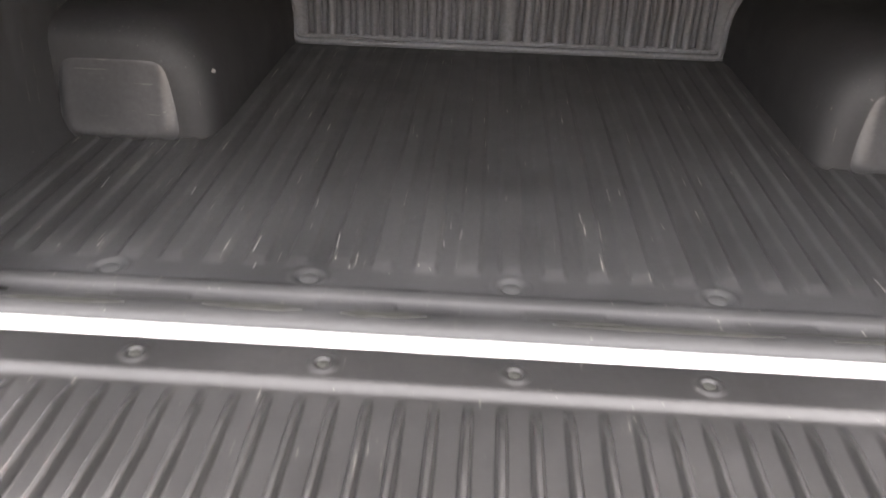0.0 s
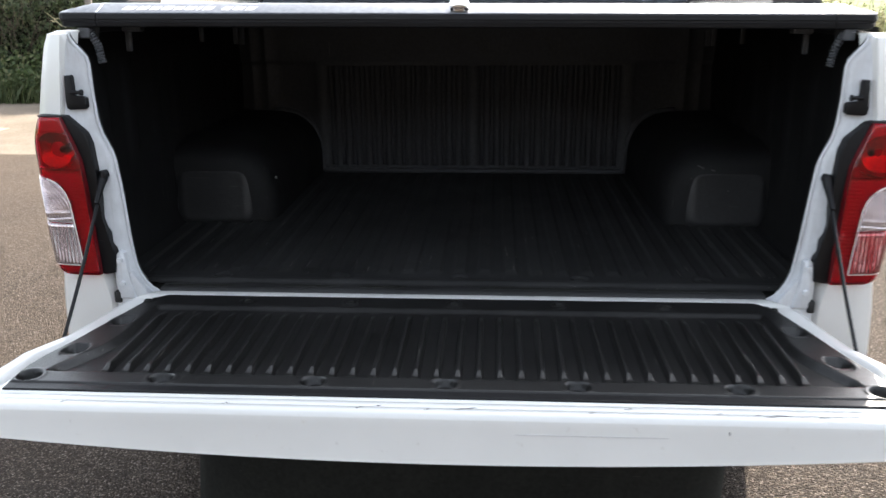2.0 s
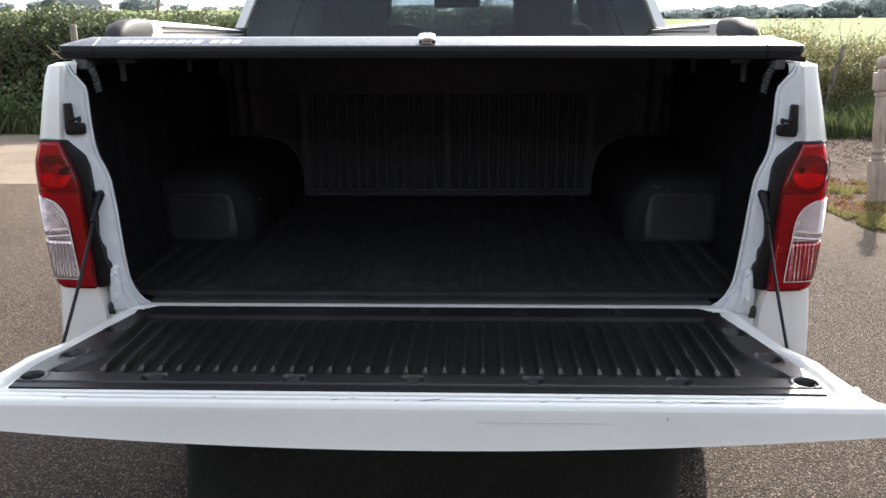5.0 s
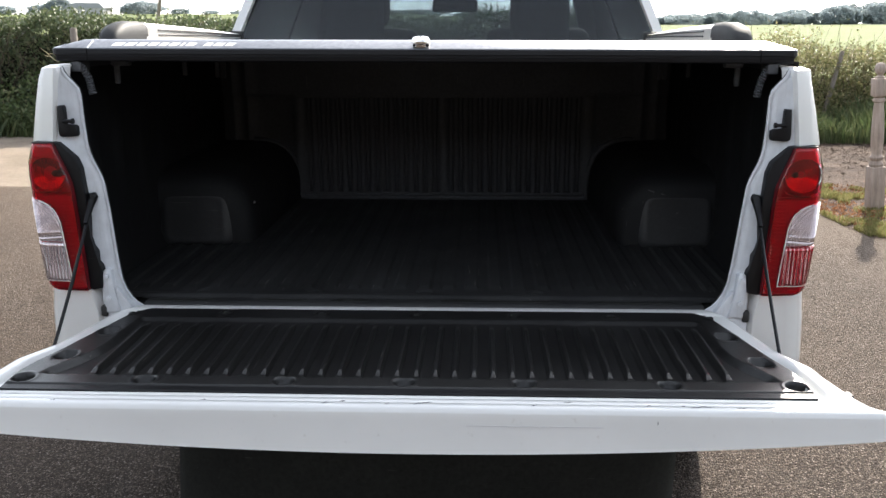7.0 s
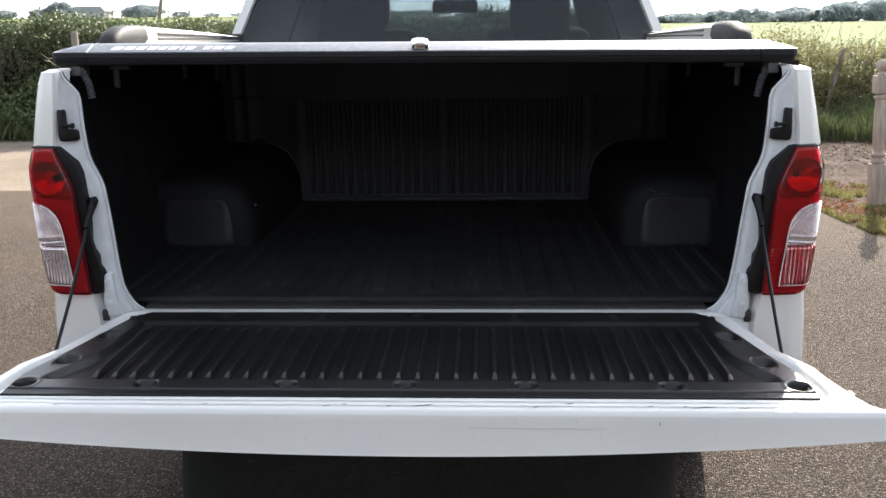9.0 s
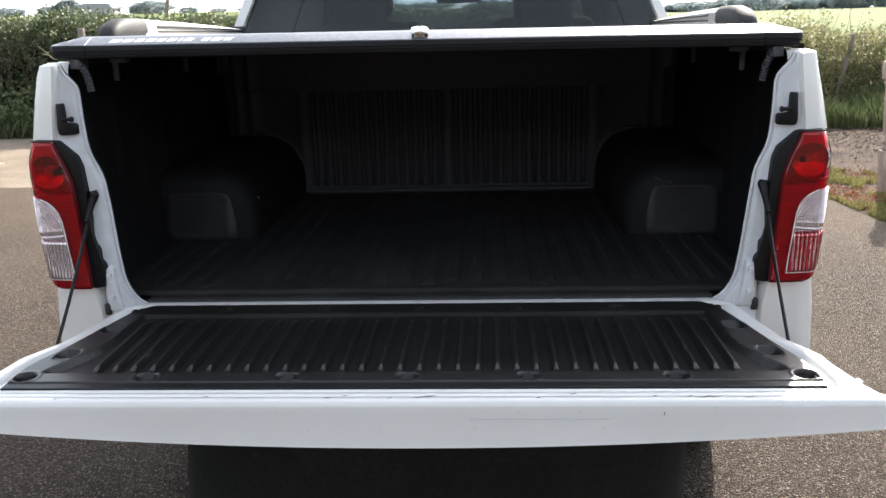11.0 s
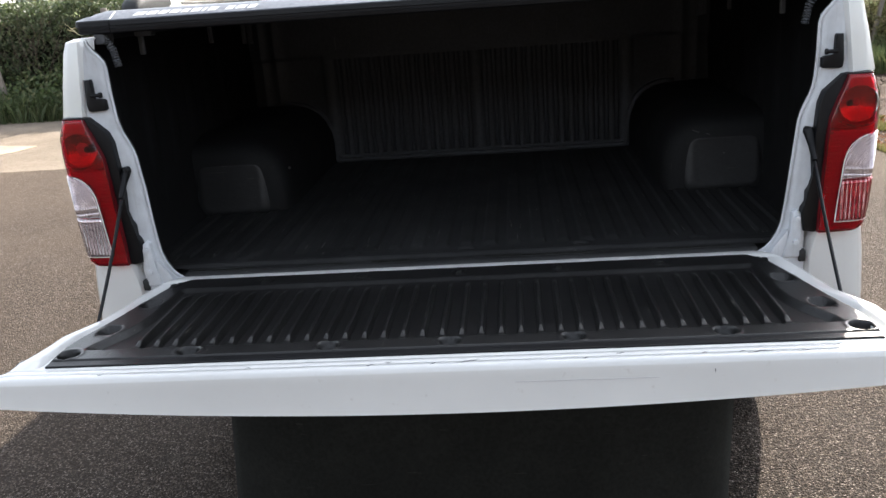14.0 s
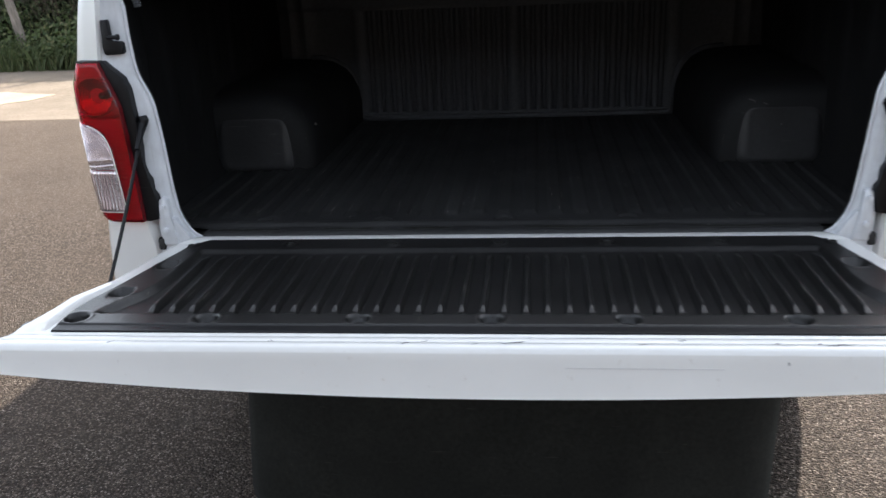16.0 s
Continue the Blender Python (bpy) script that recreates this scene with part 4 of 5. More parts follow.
CORNER = [(1.2155, 0.848), (1.30, 0.838), (1.36, 0.830), (1.386, 0.826)]


def build_corner(s):
    side_word = "rear pillar of the load bed"
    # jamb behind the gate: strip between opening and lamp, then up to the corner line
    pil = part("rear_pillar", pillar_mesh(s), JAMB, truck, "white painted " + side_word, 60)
    # seal bead along the opening
    pts = [(s * (x - 0.002), 0.018, z) for z, x in INNER]
    part("edge_bead", tube(pts, 0.0035, 6), JAMB, pil)
    pts = [(s * (x + 0.001), 0.027, z) for z, x in INNER[3:]]
    part("rubber_seal", tube(pts, 0.005, 6), RUBBER, pil, "thin dark seal along the opening")
    # hinge bracket with bolts
    bm = slab([(0.728, 0.800), (0.768, 0.800), (0.772, 0.842), (0.766, 0.905), (0.757, 0.913), (0.747, 0.908), (0.743, 0.86)], -0.004, 0.02, 0.004, 2, s)
    br = part("hinge_bracket", bm, JAMB, pil, "painted hinge bracket", 50)
    for bx, bz in ((0.757, 0.893), (0.756, 0.838)):
        bm = bmesh.new()
        bmesh.ops.create_cone(bm, cap_ends=True, segments=6, radius1=0.0075, radius2=0.0065, depth=0.008)
        part("bolt", bm, JAMB, br, at=Matrix.Translation((s * bx, -0.007, bz)) @ Matrix.Rotation(radians(90), 4, "X"))
    bm = slab([(0.690, 0.795), (0.735, 0.795), (0.742, 0.865), (0.734, 0.862), (0.722, 0.838), (0.700, 0.815)], 0.0, 0.02, 0.003, 2, s)
    part("gusset", bm, JAMB, pil, sharp=50)
    bm = bmesh.new()
    box(bm, s * 0.772 - 0.008, s * 0.772 + 0.008, -0.006, 0.03, 0.79, 0.818, 0.004, 2)
    part("rubber_stop", bm, RUBBER, pil, "black rubber stop")
    # striker: L-shaped plate with a pin
    L = [(0.834, 1.3005), (0.8215, 1.3015), (0.819, 1.296), (0.8185, 1.257), (0.797, 1.2555), (0.7925, 1.252), (0.7925, 1.233), (0.796, 1.230), (0.830, 1.228), (0.836, 1.231), (0.837, 1.245)]
    st = part("striker", slab(L, 0.002, 0.016, 0.0025, 2, s), TRIM, pil, "black latch striker plate", 50)
    bm = tube([(s * 0.822, 0.0, 1.2655), (s * 0.803, 0.0, 1.2655), (s * 0.802, 0.0, 1.2655), (s * 0.797, 0.0, 1.2655)], 0.0048, 10, [1, 0.8, 1.35, 1.35])
    part("pin", bm, TRIM, st)
    # outer side of the bed
    bm = bed_side(s)
    part("bed_side", bm, PAINT, truck, "white bed side panel", 40)
    # corner face above the lamp
    rings = []
    for z, x in [(1.2168, 0.848)] + CORNER[1:]:
        o = lerp(SIDE, z)
        rings.append([(s * (x - 0.012), 0.05, z), (s * (x - 0.002), 0.008, z), (s * (x + 0.004), -0.001, z), (s * (x + 0.55 * (o - x)), 0.012, z), (s * (x + 0.86 * (o - x)), 0.020, z), (s * o, 0.040, z), (s * (o + 0.001), 0.09, z)])
    top = [(p[0] - s * 0.012 * (k > 2), p[1] + 0.02, 1.3915) for k, p in enumerate(rings[-1])]
    rings.append(top)
    part("corner_cap", loft(rings), PAINT, truck, "white bodywork over the tail light", 50)
    # corner below the lamp
    rings = []
    for z in (0.48, 0.60, 0.70, 0.80, 0.852, 0.8605):
        o = lerp(SIDE, z) - 0.004
        i = 0.776 + (0.012 if z > 0.8 else 0)
        rings.append([(s * i, 0.07, z), (s * (i + 0.004), 0.012, z), (s * (i + 0.014), 0.0, z), (s * (o - 0.05), 0.002, z), (s * (o - 0.016), 0.010, z), (s * o, 0.034, z), (s * (o + 0.006), 0.1, z)])
    part("corner_panel", loft(rings), PAINT, truck, "white bodywork under the tail light", 50)
    build_lamp(s)
    # check cable
    a, b = Vector((s * 0.778, 0.006, 1.078)), Vector((s * 0.752, -0.308, 0.812))
    cab = part("tailgate_cable", tube([a.lerp(b, t / 12) + Vector((0, 0, -0.010 * math.sin(math.pi * t / 12))) for t in range(13)], 0.0038, 8), TRIM, truck, "black check cable from pillar to tailgate")
    bm = tube([a + Vector((-s * 0.010, 0.006, 0.012)), a + Vector((-s * 0.004, 0, 0.010)), a + Vector((0, -0.004, -0.002)), a.lerp(b, 0.06), a.lerp(b, 0.17)], 0.0105, 10, [0.75, 1.15, 1.1, 0.75, 0.5])
    part("cable_end", bm, TRIM, cab)


def pillar_mesh(s):
    """The painted strip between the bed opening and the lamp, folded back into the bed."""
    zs = sorted(set(np.round(np.concatenate([np.array([z for z, _ in INNER]), np.linspace(0.80, 1.387, 46)]), 4)))
    rings = []
    for z in zs:
        i = lerp(INNER, z)
        if z < 0.864:
            o = 0.778
        elif z < 1.2165:
            o = lerp(GASKET, z) + 0.012
        else:
            o = lerp(CORNER, z) + 0.002
        o = max(o, i + 0.006)
        dip = 0.006 * math.sin(math.pi * min(1, max(0, (z - 1.21) / 0.17)))
        rings.append([(s * (i + 0.030), 0.060, z), (s * (i + 0.010), 0.030, z), (s * (i + 0.002), 0.020, z), (s * (i + 0.006), 0.0165, z), (s * (i + 0.35 * (o - i)), 0.014 + dip, z), (s * (i + 0.7 * (o - i)), 0.012 + dip, z), (s * (o - 0.001), 0.008, z), (s * o, 0.05, z)])
    return loft(rings)


def bed_side(s):
    """Outer skin of the load bed with the wheel opening cut out."""
    ys = np.concatenate([[0.052, 0.06, 0.075], np.linspace(0.1, 1.5, 57)])
    zs = np.array([0.45, 0.50, 0.55, 0.60, 0.65, 0.70, 0.75, 0.80, 0.86, 0.93, 1.0, 1.08, 1.15, 1.2155, 1.30, 1.36, 1.382, 1.391, 1.392])
    bm = bmesh.new()
    grid = []
    for y in ys:
        row = []
        for j, z in enumerate(zs):
            x = lerp(SIDE, min(z, 1.391)) if j < len(zs) - 1 else 0.815
            if y < 0.06:
                x -= 0.01
            row.append(bm.verts.new((s * x, y, z)))
        grid.append(row)
    for i in range(len(ys) - 1):
        for j in range(len(zs) - 1):
            cy, cz = (ys[i] + ys[i + 1]) / 2, (zs[j] + zs[j + 1]) / 2
            if math.hypot(cy - REAR_AXLE, cz - 0.42) < 0.45:
                continue
            bm.faces.new((grid[i][j], grid[i + 1][j], grid[i + 1][j + 1], grid[i][j + 1]))
    bmesh.ops.delete(bm, geom=[v for v in bm.verts if not v.link_faces], context="VERTS")
    return bm


def lamp_y(t, z):
    """Depth of the lens: a flat face that wraps round the outer corner."""
    return -0.024 - 0.006 * math.sin(math.pi * min(1, max(0, (z - 0.86) / 0.36))) + 0.012 * t * t + 0.050 * max(0.0, (t - 0.66) / 0.34) ** 2.6


def lens_patch(s, inner, outer, z0, z1, lift, nx, nz, relief=None, back=0.012):
    """A curved lens between two edge curves, with thickness."""
    bm = bmesh.new()
    rows, rear = [], []
    for j in range(nz + 1):
        z = z0 + (z1 - z0) * j / nz
        li, lo = lerp(LAMP_IN, z), lerp(LAMP_OUT, z)
        xi, xo = inner(z, li, lo), outer(z, li, lo)
        a, b = [], []
        for i in range(nx + 1):
            u = i / nx
            x = xi + (xo - xi) * u
            t = (x - li) / (lo - li)
            rim = min(u, 1 - u) * (xo - xi)
            rimz = min(j, nz - j) / nz * (z1 - z0)
            soft = 0.004 * (1 - min(1, rim / 0.006)) ** 2 + 0.004 * (1 - min(1, rimz / 0.006)) ** 2
            y = lamp_y(t, z) - lift + soft - (relief(x, z) if relief else 0)
            a.append(bm.verts.new((s * x, y, z)))
            b.append(bm.verts.new((s * (x - 0.004 * u), lamp_y(t, z) - lift + back, z)))
        rows.append(a)
        rear.append(b)
    for grid in (rows, rear):
        for p, q in zip(grid, grid[1:]):
            for i in range(nx):
                bm.faces.new((p[i], p[i + 1], q[i + 1], q[i]))
    for i in range(nx):
        bm.faces.new((rows[0][i], rear[0][i], rear[0][i + 1], rows[0][i + 1]))
        bm.faces.new((rows[-1][i], rows[-1][i + 1], rear[-1][i + 1], rear[-1][i]))
    for j in range(nz):
        bm.faces.new((rows[j][0], rows[j + 1][0], rear[j + 1][0], rear[j][0]))
        bm.faces.new((rows[j][-1], rear[j][-1], rear[j + 1][-1], rows[j + 1][-1]))
    return bm


CLEAR_IN = [(0.885, 0.829), (0.93, 0.8315), (0.99, 0.8365), (1.03, 0.8405), (1.05, 0.846), (1.065, 0.855), (1.076, 0.868), (1.083, 0.882), (1.089, 0.91)]


def build_lamp(s):
    lamp = holder("tail_light", "red and clear tail light in a black housing")
    # black housing that shows as a band on the inner side
    poly = [(x, z) for z, x in GASKET] + [(0.850, 1.2175), (0.846, 1.2155)] + [(x + 0.003, z) for z, x in LAMP_IN[::-1]] + [(0.79, 0.860)]
    part("housing", slab(poly, -0.010, 0.05, 0.004, 3, s), TRIM, lamp, "glossy black lamp housing", 50)
    bm = lens_patch(s, lambda z, a, b: a, lambda z, a, b: b, 0.862, 1.2155, 0.0, 44, 90, back=0.0028)
    part("red_lens", bm, RED_GLASS, lamp, "glossy transparent red lens", 60).visible_shadow = False

    bm = lens_patch(s, lambda z, a, b: a - 0.0008, lambda z, a, b: a + 0.0024, 0.8625, 1.2150, -0.001, 3, 60, back=0.024)
    part("lens_edge", bm, LENS_EDGE, lamp, "dark red inner edge of the lens", 40)

    def ridges(x, z):
        return 0.0016 * abs(math.sin(z * math.pi / 0.0085)) * (x < 0.838) + 0.0012 * abs(math.sin(x * math.pi / 0.006)) * (x >= 0.838)
    bm = lens_patch(s, lambda z, a, b: a + 0.003, lambda z, a, b: b - 0.004, 0.865, 1.096, -0.010, 40, 120, ridges, back=0.030)
    part("reflector_plate", bm, LAMP_GREY, lamp, "pale ridged plate behind the red lens", 60)
    bm = lens_patch(s, lambda z, a, b: a + 0.003, lambda z, a, b: b - 0.004, 1.0965, 1.1800, -0.026, 12, 20, back=0.010)
    part("back_plate", bm, LAMP_GREY, lamp, "plate behind the brake lamp", 60)
    bm = lens_patch(s, lambda z, a, b: a + 0.003, lambda z, a, b: b - 0.004, 1.1805, 1.2125, -0.012, 24, 14, lambda x, z: 0.0008 * abs(math.sin(x * math.pi / 0.007)), back=0.034)
    part("upper_plate", bm, LAMP_GREY, lamp, "ribbed plate along the top of the lamp", 60)
    bm = bmesh.new()
    box(bm, s * 0.872 - 0.026, s * 0.872 + 0.026, -0.012, 0.03, 1.2150, 1.2185, 0.001, 1)
    part("gasket", bm, RUBBER, lamp, "thin black seam over the lens")
    # dished reflector and bulb of the brake lamp
    cz, cx = 1.144, 0.868
    y0 = lamp_y(0.4, cz)
    prof = [(0.0085, 0.0), (0.014, -0.002), (0.022, -0.0065), (0.030, -0.0115), (0.038, -0.0170), (0.0388, -0.0165), (0.031, -0.009), (0.0085, 0.004)]
    bowl = part("bowl", lathe(prof, 36), LAMP_SILVER, lamp, "silvered dish of the brake lamp", 50, at=Matrix.Translation((s * cx, y0 + 0.030, cz)) @ Matrix.Rotation(radians(-90), 4, "X") @ Matrix.Diagonal((1.06, 1.0, 1, 1)))
    bulb = lathe([(0.0001, -0.014), (0.004, -0.0132), (0.0068, -0.010), (0.0078, -0.006), (0.0078, 0.004), (0.0001, 0.004)], 18)
    part("bulb", bulb, TRIM, bowl, "dark bulb", 50, at=Matrix.Translation((-s * 0.0145, 0.0, -0.002)))
    bm = bmesh.new()
    box(bm, s * 0.9035 - 0.002, s * 0.9035 + 0.002, y0 + 0.012, y0 + 0.034, 1.104, 1.178, 0.0012, 1)
    part("lamp_divider", bm, LAMP_GREY, lamp, "upright divider beside the dish")
    # silver tube added to draw the bright arc under the dish
    arc = [(cx - 0.042 + 0.090 * k / 14, cz - 0.028 - 0.014 * math.sin(math.pi * k / 14)) for k in range(15)]
    arc = [(s * x, lamp_y((x - lerp(LAMP_IN, z)) / (lerp(LAMP_OUT, z) - lerp(LAMP_IN, z)), z) + 0.006, z) for x, z in arc]
    part("reflector_rib", tube(arc, 0.0028, 6, [0.4] + [1] * 13 + [0.4]), LAMP_SILVER, lamp, "silver tube that draws a bright arc under the dish", 60)

    def arcs(x, z):
        """Curved ridges above, short upright flutes along the foot."""
        foot = 1 - smooth_step(1.006, 1.012, z + 0.10 * (x - 0.88))
        upright = 0.0030 * abs(math.sin((x + 0.002) * math.pi / 0.0072))
        step = 0.0022 * math.exp(-((z + 0.10 * (x - 0.88) - 0.996) / 0.0016) ** 2)
        return (1 - foot) * 0.0028 * math.sin(math.hypot((x - 0.935) * 1.1, z - 0.985) * 2 * math.pi / 0.0080) + foot * upright - step

    def flutes(x, z):
        return 0.0050 * abs(math.sin((x + (z - 0.9) * 0.03) * math.pi / 0.0080)) ** 0.7

    def inner(z, a, b):
        return lerp(CLEAR_IN, z)

    def outer(z, a, b):
        return b - 0.003 - 0.010 * max(0.0, (0.95 - z) / 0.07)
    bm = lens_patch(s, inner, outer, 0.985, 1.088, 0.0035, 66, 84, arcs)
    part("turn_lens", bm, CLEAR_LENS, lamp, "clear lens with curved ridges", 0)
    bm = lens_patch(s, inner, outer, 0.887, 0.9835, 0.0035, 88, 24, flutes)
    # bright moulded edge round the clear lenses
    rim = []
    for k in range(27):
        z = 0.8875 + (1.084 - 0.8875) * k / 26
        x = lerp(CLEAR_IN, z)
        li, lo = lerp(LAMP_IN, z), lerp(LAMP_OUT, z)
        rim.append((s * x, lamp_y((x - li) / (lo - li), z) - 0.0040, z))
    foot = []
    for k in range(11):
        x = 0.906 - (0.906 - lerp(CLEAR_IN, 0.8875)) * k / 10
        foot.append((s * x, lamp_y((x - lerp(LAMP_IN, 0.8875)) / (lerp(LAMP_OUT, 0.8875) - lerp(LAMP_IN, 0.8875)), 0.8875) - 0.0040, 0.8875))
    part("lens_rim", tube(foot + rim[1:], 0.0011, 6), LENS_RIM, lamp, "bright moulded edge of the clear lens", 60)
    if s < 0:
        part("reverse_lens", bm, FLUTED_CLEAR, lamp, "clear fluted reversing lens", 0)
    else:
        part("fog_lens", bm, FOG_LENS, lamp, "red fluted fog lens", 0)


def settle(ob):
    """The truck's right rear corner sits a little lower and wider than the left."""
    low = ob.matrix_basis.translation.z
    if ob.parent and ob.parent.name.startswith(("hinge", "striker")):
        low += ob.parent.matrix_basis.translation.z
    wide = 0.0065 if ob.name.startswith(("rear_pillar", "edge_bead", "rubber_seal", "corner_cap")) else 0.002 if ob.name.startswith(("striker", "pin")) else 0.0
    for v in ob.data.vertices:
        z = v.co.z + low
        v.co.z -= 0.009 * min(1.2, max(0.0, (z - 0.88) / 0.335))
        if v.co.x < 0.876:
            v.co.x += wide * min(1.0, max(0.0, (z - 0.90) / 0.15))


build_corner(-1)
left = set(bpy.data.objects)
build_corner(1)
for ob in sorted(set(bpy.data.objects) - left, key=lambda o: o.name):
    if ob.data and not ob.name.startswith(("tailgate_cable", "cable_end", "bolt")):
        settle(ob)

# sill under the gate and the rear bumper
bm = bmesh.new()
box(bm, -0.78, 0.78, 0.0, 0.10, 0.55, 0.806, 0.01, 2)
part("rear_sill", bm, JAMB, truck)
# added fillers that stop sunlit ground showing through the sill corners
for s in (-1, 1):
    bm = bmesh.new()
    box(bm, s * 0.735 - 0.07, s * 0.735 + 0.07, 0.022, 0.115, 0.8062, 0.8135, 0.002, 1)
    part("sill_pad", bm, MATT_BLACK, truck, "black filler added to plug the corner of the sill")
rings = []
for u in np.linspace(-1, 1, 31):
    x = 0.80 * u
    c = 0.06 * abs(u) ** 4
    rings.append([(x, 0.10 + c, 0.43), (x, 0.07 + c, 0.44), (x, 0.06 + c, 0.47), (x, 0.06 + c, 0.53), (x, 0.075 + c, 0.545), (x, 0.20, 0.545), (x, 0.20, 0.43)])
part("rear_bumper", loft(rings), MATT_BLACK, truck, "matt black rear step bumper", 40)
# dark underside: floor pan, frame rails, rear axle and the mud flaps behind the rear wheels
# added black sheet that stands in for the deep shade under the truck
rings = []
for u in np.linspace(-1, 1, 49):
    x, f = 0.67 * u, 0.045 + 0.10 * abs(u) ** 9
    low = x * (1.045 if u < 0 else 0.99)            # slanted to the uneven edges of the shade
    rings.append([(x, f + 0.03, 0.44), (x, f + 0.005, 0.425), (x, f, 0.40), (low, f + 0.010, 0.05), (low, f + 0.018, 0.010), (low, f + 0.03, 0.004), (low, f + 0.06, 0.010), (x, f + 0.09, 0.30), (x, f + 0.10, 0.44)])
part("bumper_skirt", loft(rings), MATT_BLACK, truck, "added matt black sheet standing in for the shade under the truck", 50)
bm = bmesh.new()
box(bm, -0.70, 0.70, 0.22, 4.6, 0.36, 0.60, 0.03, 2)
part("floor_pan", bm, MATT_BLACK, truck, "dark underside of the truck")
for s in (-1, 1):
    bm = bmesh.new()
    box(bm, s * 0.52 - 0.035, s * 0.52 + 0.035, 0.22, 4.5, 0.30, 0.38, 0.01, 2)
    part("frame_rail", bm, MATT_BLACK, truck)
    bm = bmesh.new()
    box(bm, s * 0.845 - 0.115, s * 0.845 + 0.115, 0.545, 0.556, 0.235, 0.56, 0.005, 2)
    # inner plate blacks out the shaded ground beside the tyre
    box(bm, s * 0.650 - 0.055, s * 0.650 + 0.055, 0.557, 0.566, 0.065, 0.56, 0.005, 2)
    part("mud_flap", bm, MATT_BLACK, truck, "black mud flap behind the wheel, with an added inner shade plate")
part("rear_axle", tube([(-0.70, REAR_AXLE, 0.375), (-0.14, REAR_AXLE, 0.375), (-0.10, REAR_AXLE, 0.375), (0.10, REAR_AXLE, 0.375), (0.14, REAR_AXLE, 0.375), (0.70, REAR_AXLE, 0.375)], 0.05, 12, [1, 1, 2.6, 2.6, 1, 1]), MATT_BLACK, truck, sharp=60)


# roller cover over the bed
def build_cover():
    cov = holder("roll_cover", "dark aluminium roller cover closed over the load bed")
    cov.matrix_basis = Matrix.Translation((0, 0, 1.4215)) @ Matrix.Rotation(0.0068, 4, "Y") @ Matrix.Translation((0, 0, -1.4185))
    y = 0.052
    prof = [(y + 0.004, 1.390), (y, 1.393), (y - 0.001, 1.400), (y + 0.001, 1.4015), (y + 0.001, 1.4060), (y - 0.001, 1.4075), (y, 1.4170), (y + 0.0035, 1.4205), (y + 0.040, 1.4365), (y + 0.050, 1.4385), (y + 0.10, 1.4385), (y + 0.10, 1.390)]
    bm = loft([[(x, a, b - 0.001 * (b > 1.417)) for a, b in prof] for x in (-0.772, -0.4, 0, 0.4, 0.772)])
    part("front_profile", bm, TRIM, cov, "black front rail of the roller cover", 20)
    lip = [(y + 0.002, 1.4192), (y + 0.0032, 1.4208), (y + 0.040, 1.4368), (y + 0.050, 1.4388), (y + 0.098, 1.4388), (y + 0.098, 1.437), (y + 0.05, 1.437), (y + 0.006, 1.4192)]
    part("lip", loft([[(x, a, b) for a, b in lip] for x in (-0.7719, -0.4, 0, 0.4, 0.7719)]), LIP_METAL, cov, "grey anodised sloping lip of the roller cover", 20)
    # axes of the sloped front face: y runs up the slope
    SLOPE = Matrix.Translation((0, y + 0.0035, 1.4206)) @ Matrix.Rotation(math.atan2(0.016, 0.0365), 4, "X")
    for s in (-1, 1):
        # end cap: its top falls away to the outer corner, its foot is slightly undercut
        rings, tops = [], []
        for x, dy, dx in ((0.7735, 0, 0), (0.797, 0, 0), (0.815, 0, 0), (0.832, 0.0, 0), (0.846, 0.001, 0.002), (0.853, 0.004, 0.004), (0.857, 0.010, 0.006)):
            cap = 1.4212 + (0.857 - x) * 0.30
            rings.append([(s * (x - dx * (b < 1.402)), a + dy * (a < 0.1), min(b, cap)) for a, b in prof])
            edge = [(y + 0.0030 + dy, 1.4206), (y + 0.021, 1.4290), (y + 0.040, 1.4370), (y + 0.050, 1.4390), (y + 0.098, 1.4390)]
            tops.append([(s * x, a, min(b, cap + 0.0005)) for a, b in edge] + [(s * x, a, min(b, cap + 0.0005) - 0.002) for a, b in edge[::-1]])
        part("end_cap", loft(rings), TRIM, cov, "black moulded end cap", 14)
        part("cap_lip", loft(tops), LIP_METAL, cov, "grey sloping top of the end cap", 14)
        bm = bmesh.new()
        box(bm, s * 0.772 - 0.002, s * 0.772 + 0.002, 0.0, 0.041, -0.001, 0.0008, 0.0003, 1, SLOPE)
        if s < 0:
            part("end_line", bm, WHITE_INK, cov, "thin pale joint line")
        else:
            part("end_line", bm, TRIM, cov)
    # slats
    yy = 0.154
    slat = None
    while yy < 1.44:
        bm = bmesh.new()
        box(bm, -0.795, 0.795, yy, yy + 0.0295, 1.3945, 1.4095, 0.0025, 1)
        if slat is None:
            slat = part("slat", bm, SLAT, cov)
        else:
            bm.free()
            link("slat", slat.data, cov, at=Matrix.Translation((0, yy - 0.154, 0)))
        yy += 0.031
    for s in (-1, 1):
        bm = bmesh.new()
        box(bm, s * 0.812 - 0.020, s * 0.812 + 0.020, 0.110, 1.46, 1.376, 1.4310, 0.004, 2)
        part("side_rail", bm, COVER, cov, "dark side guide of the roller cover")
        # clamps under the rail
        for cy, z, w in ((0.185, 1.330, 0.007), (0.69, 1.322, 0.007), (1.02, 1.296, 0.007), (1.09, 1.290, 0.009)):
            bm = bmesh.new()
            box(bm, s * 0.755 - 0.022, s * 0.755 + 0.022, cy, cy + 0.03, 1.374, 1.396, 0.003, 1)
            box(bm, s * 0.765 - w, s * 0.765 + w, cy + 0.004, cy + 0.016, z, 1.38, 0.003, 1)
            part("clamp", bm, DULL_GREY, cov, "dull grey clamp under the cover rail")
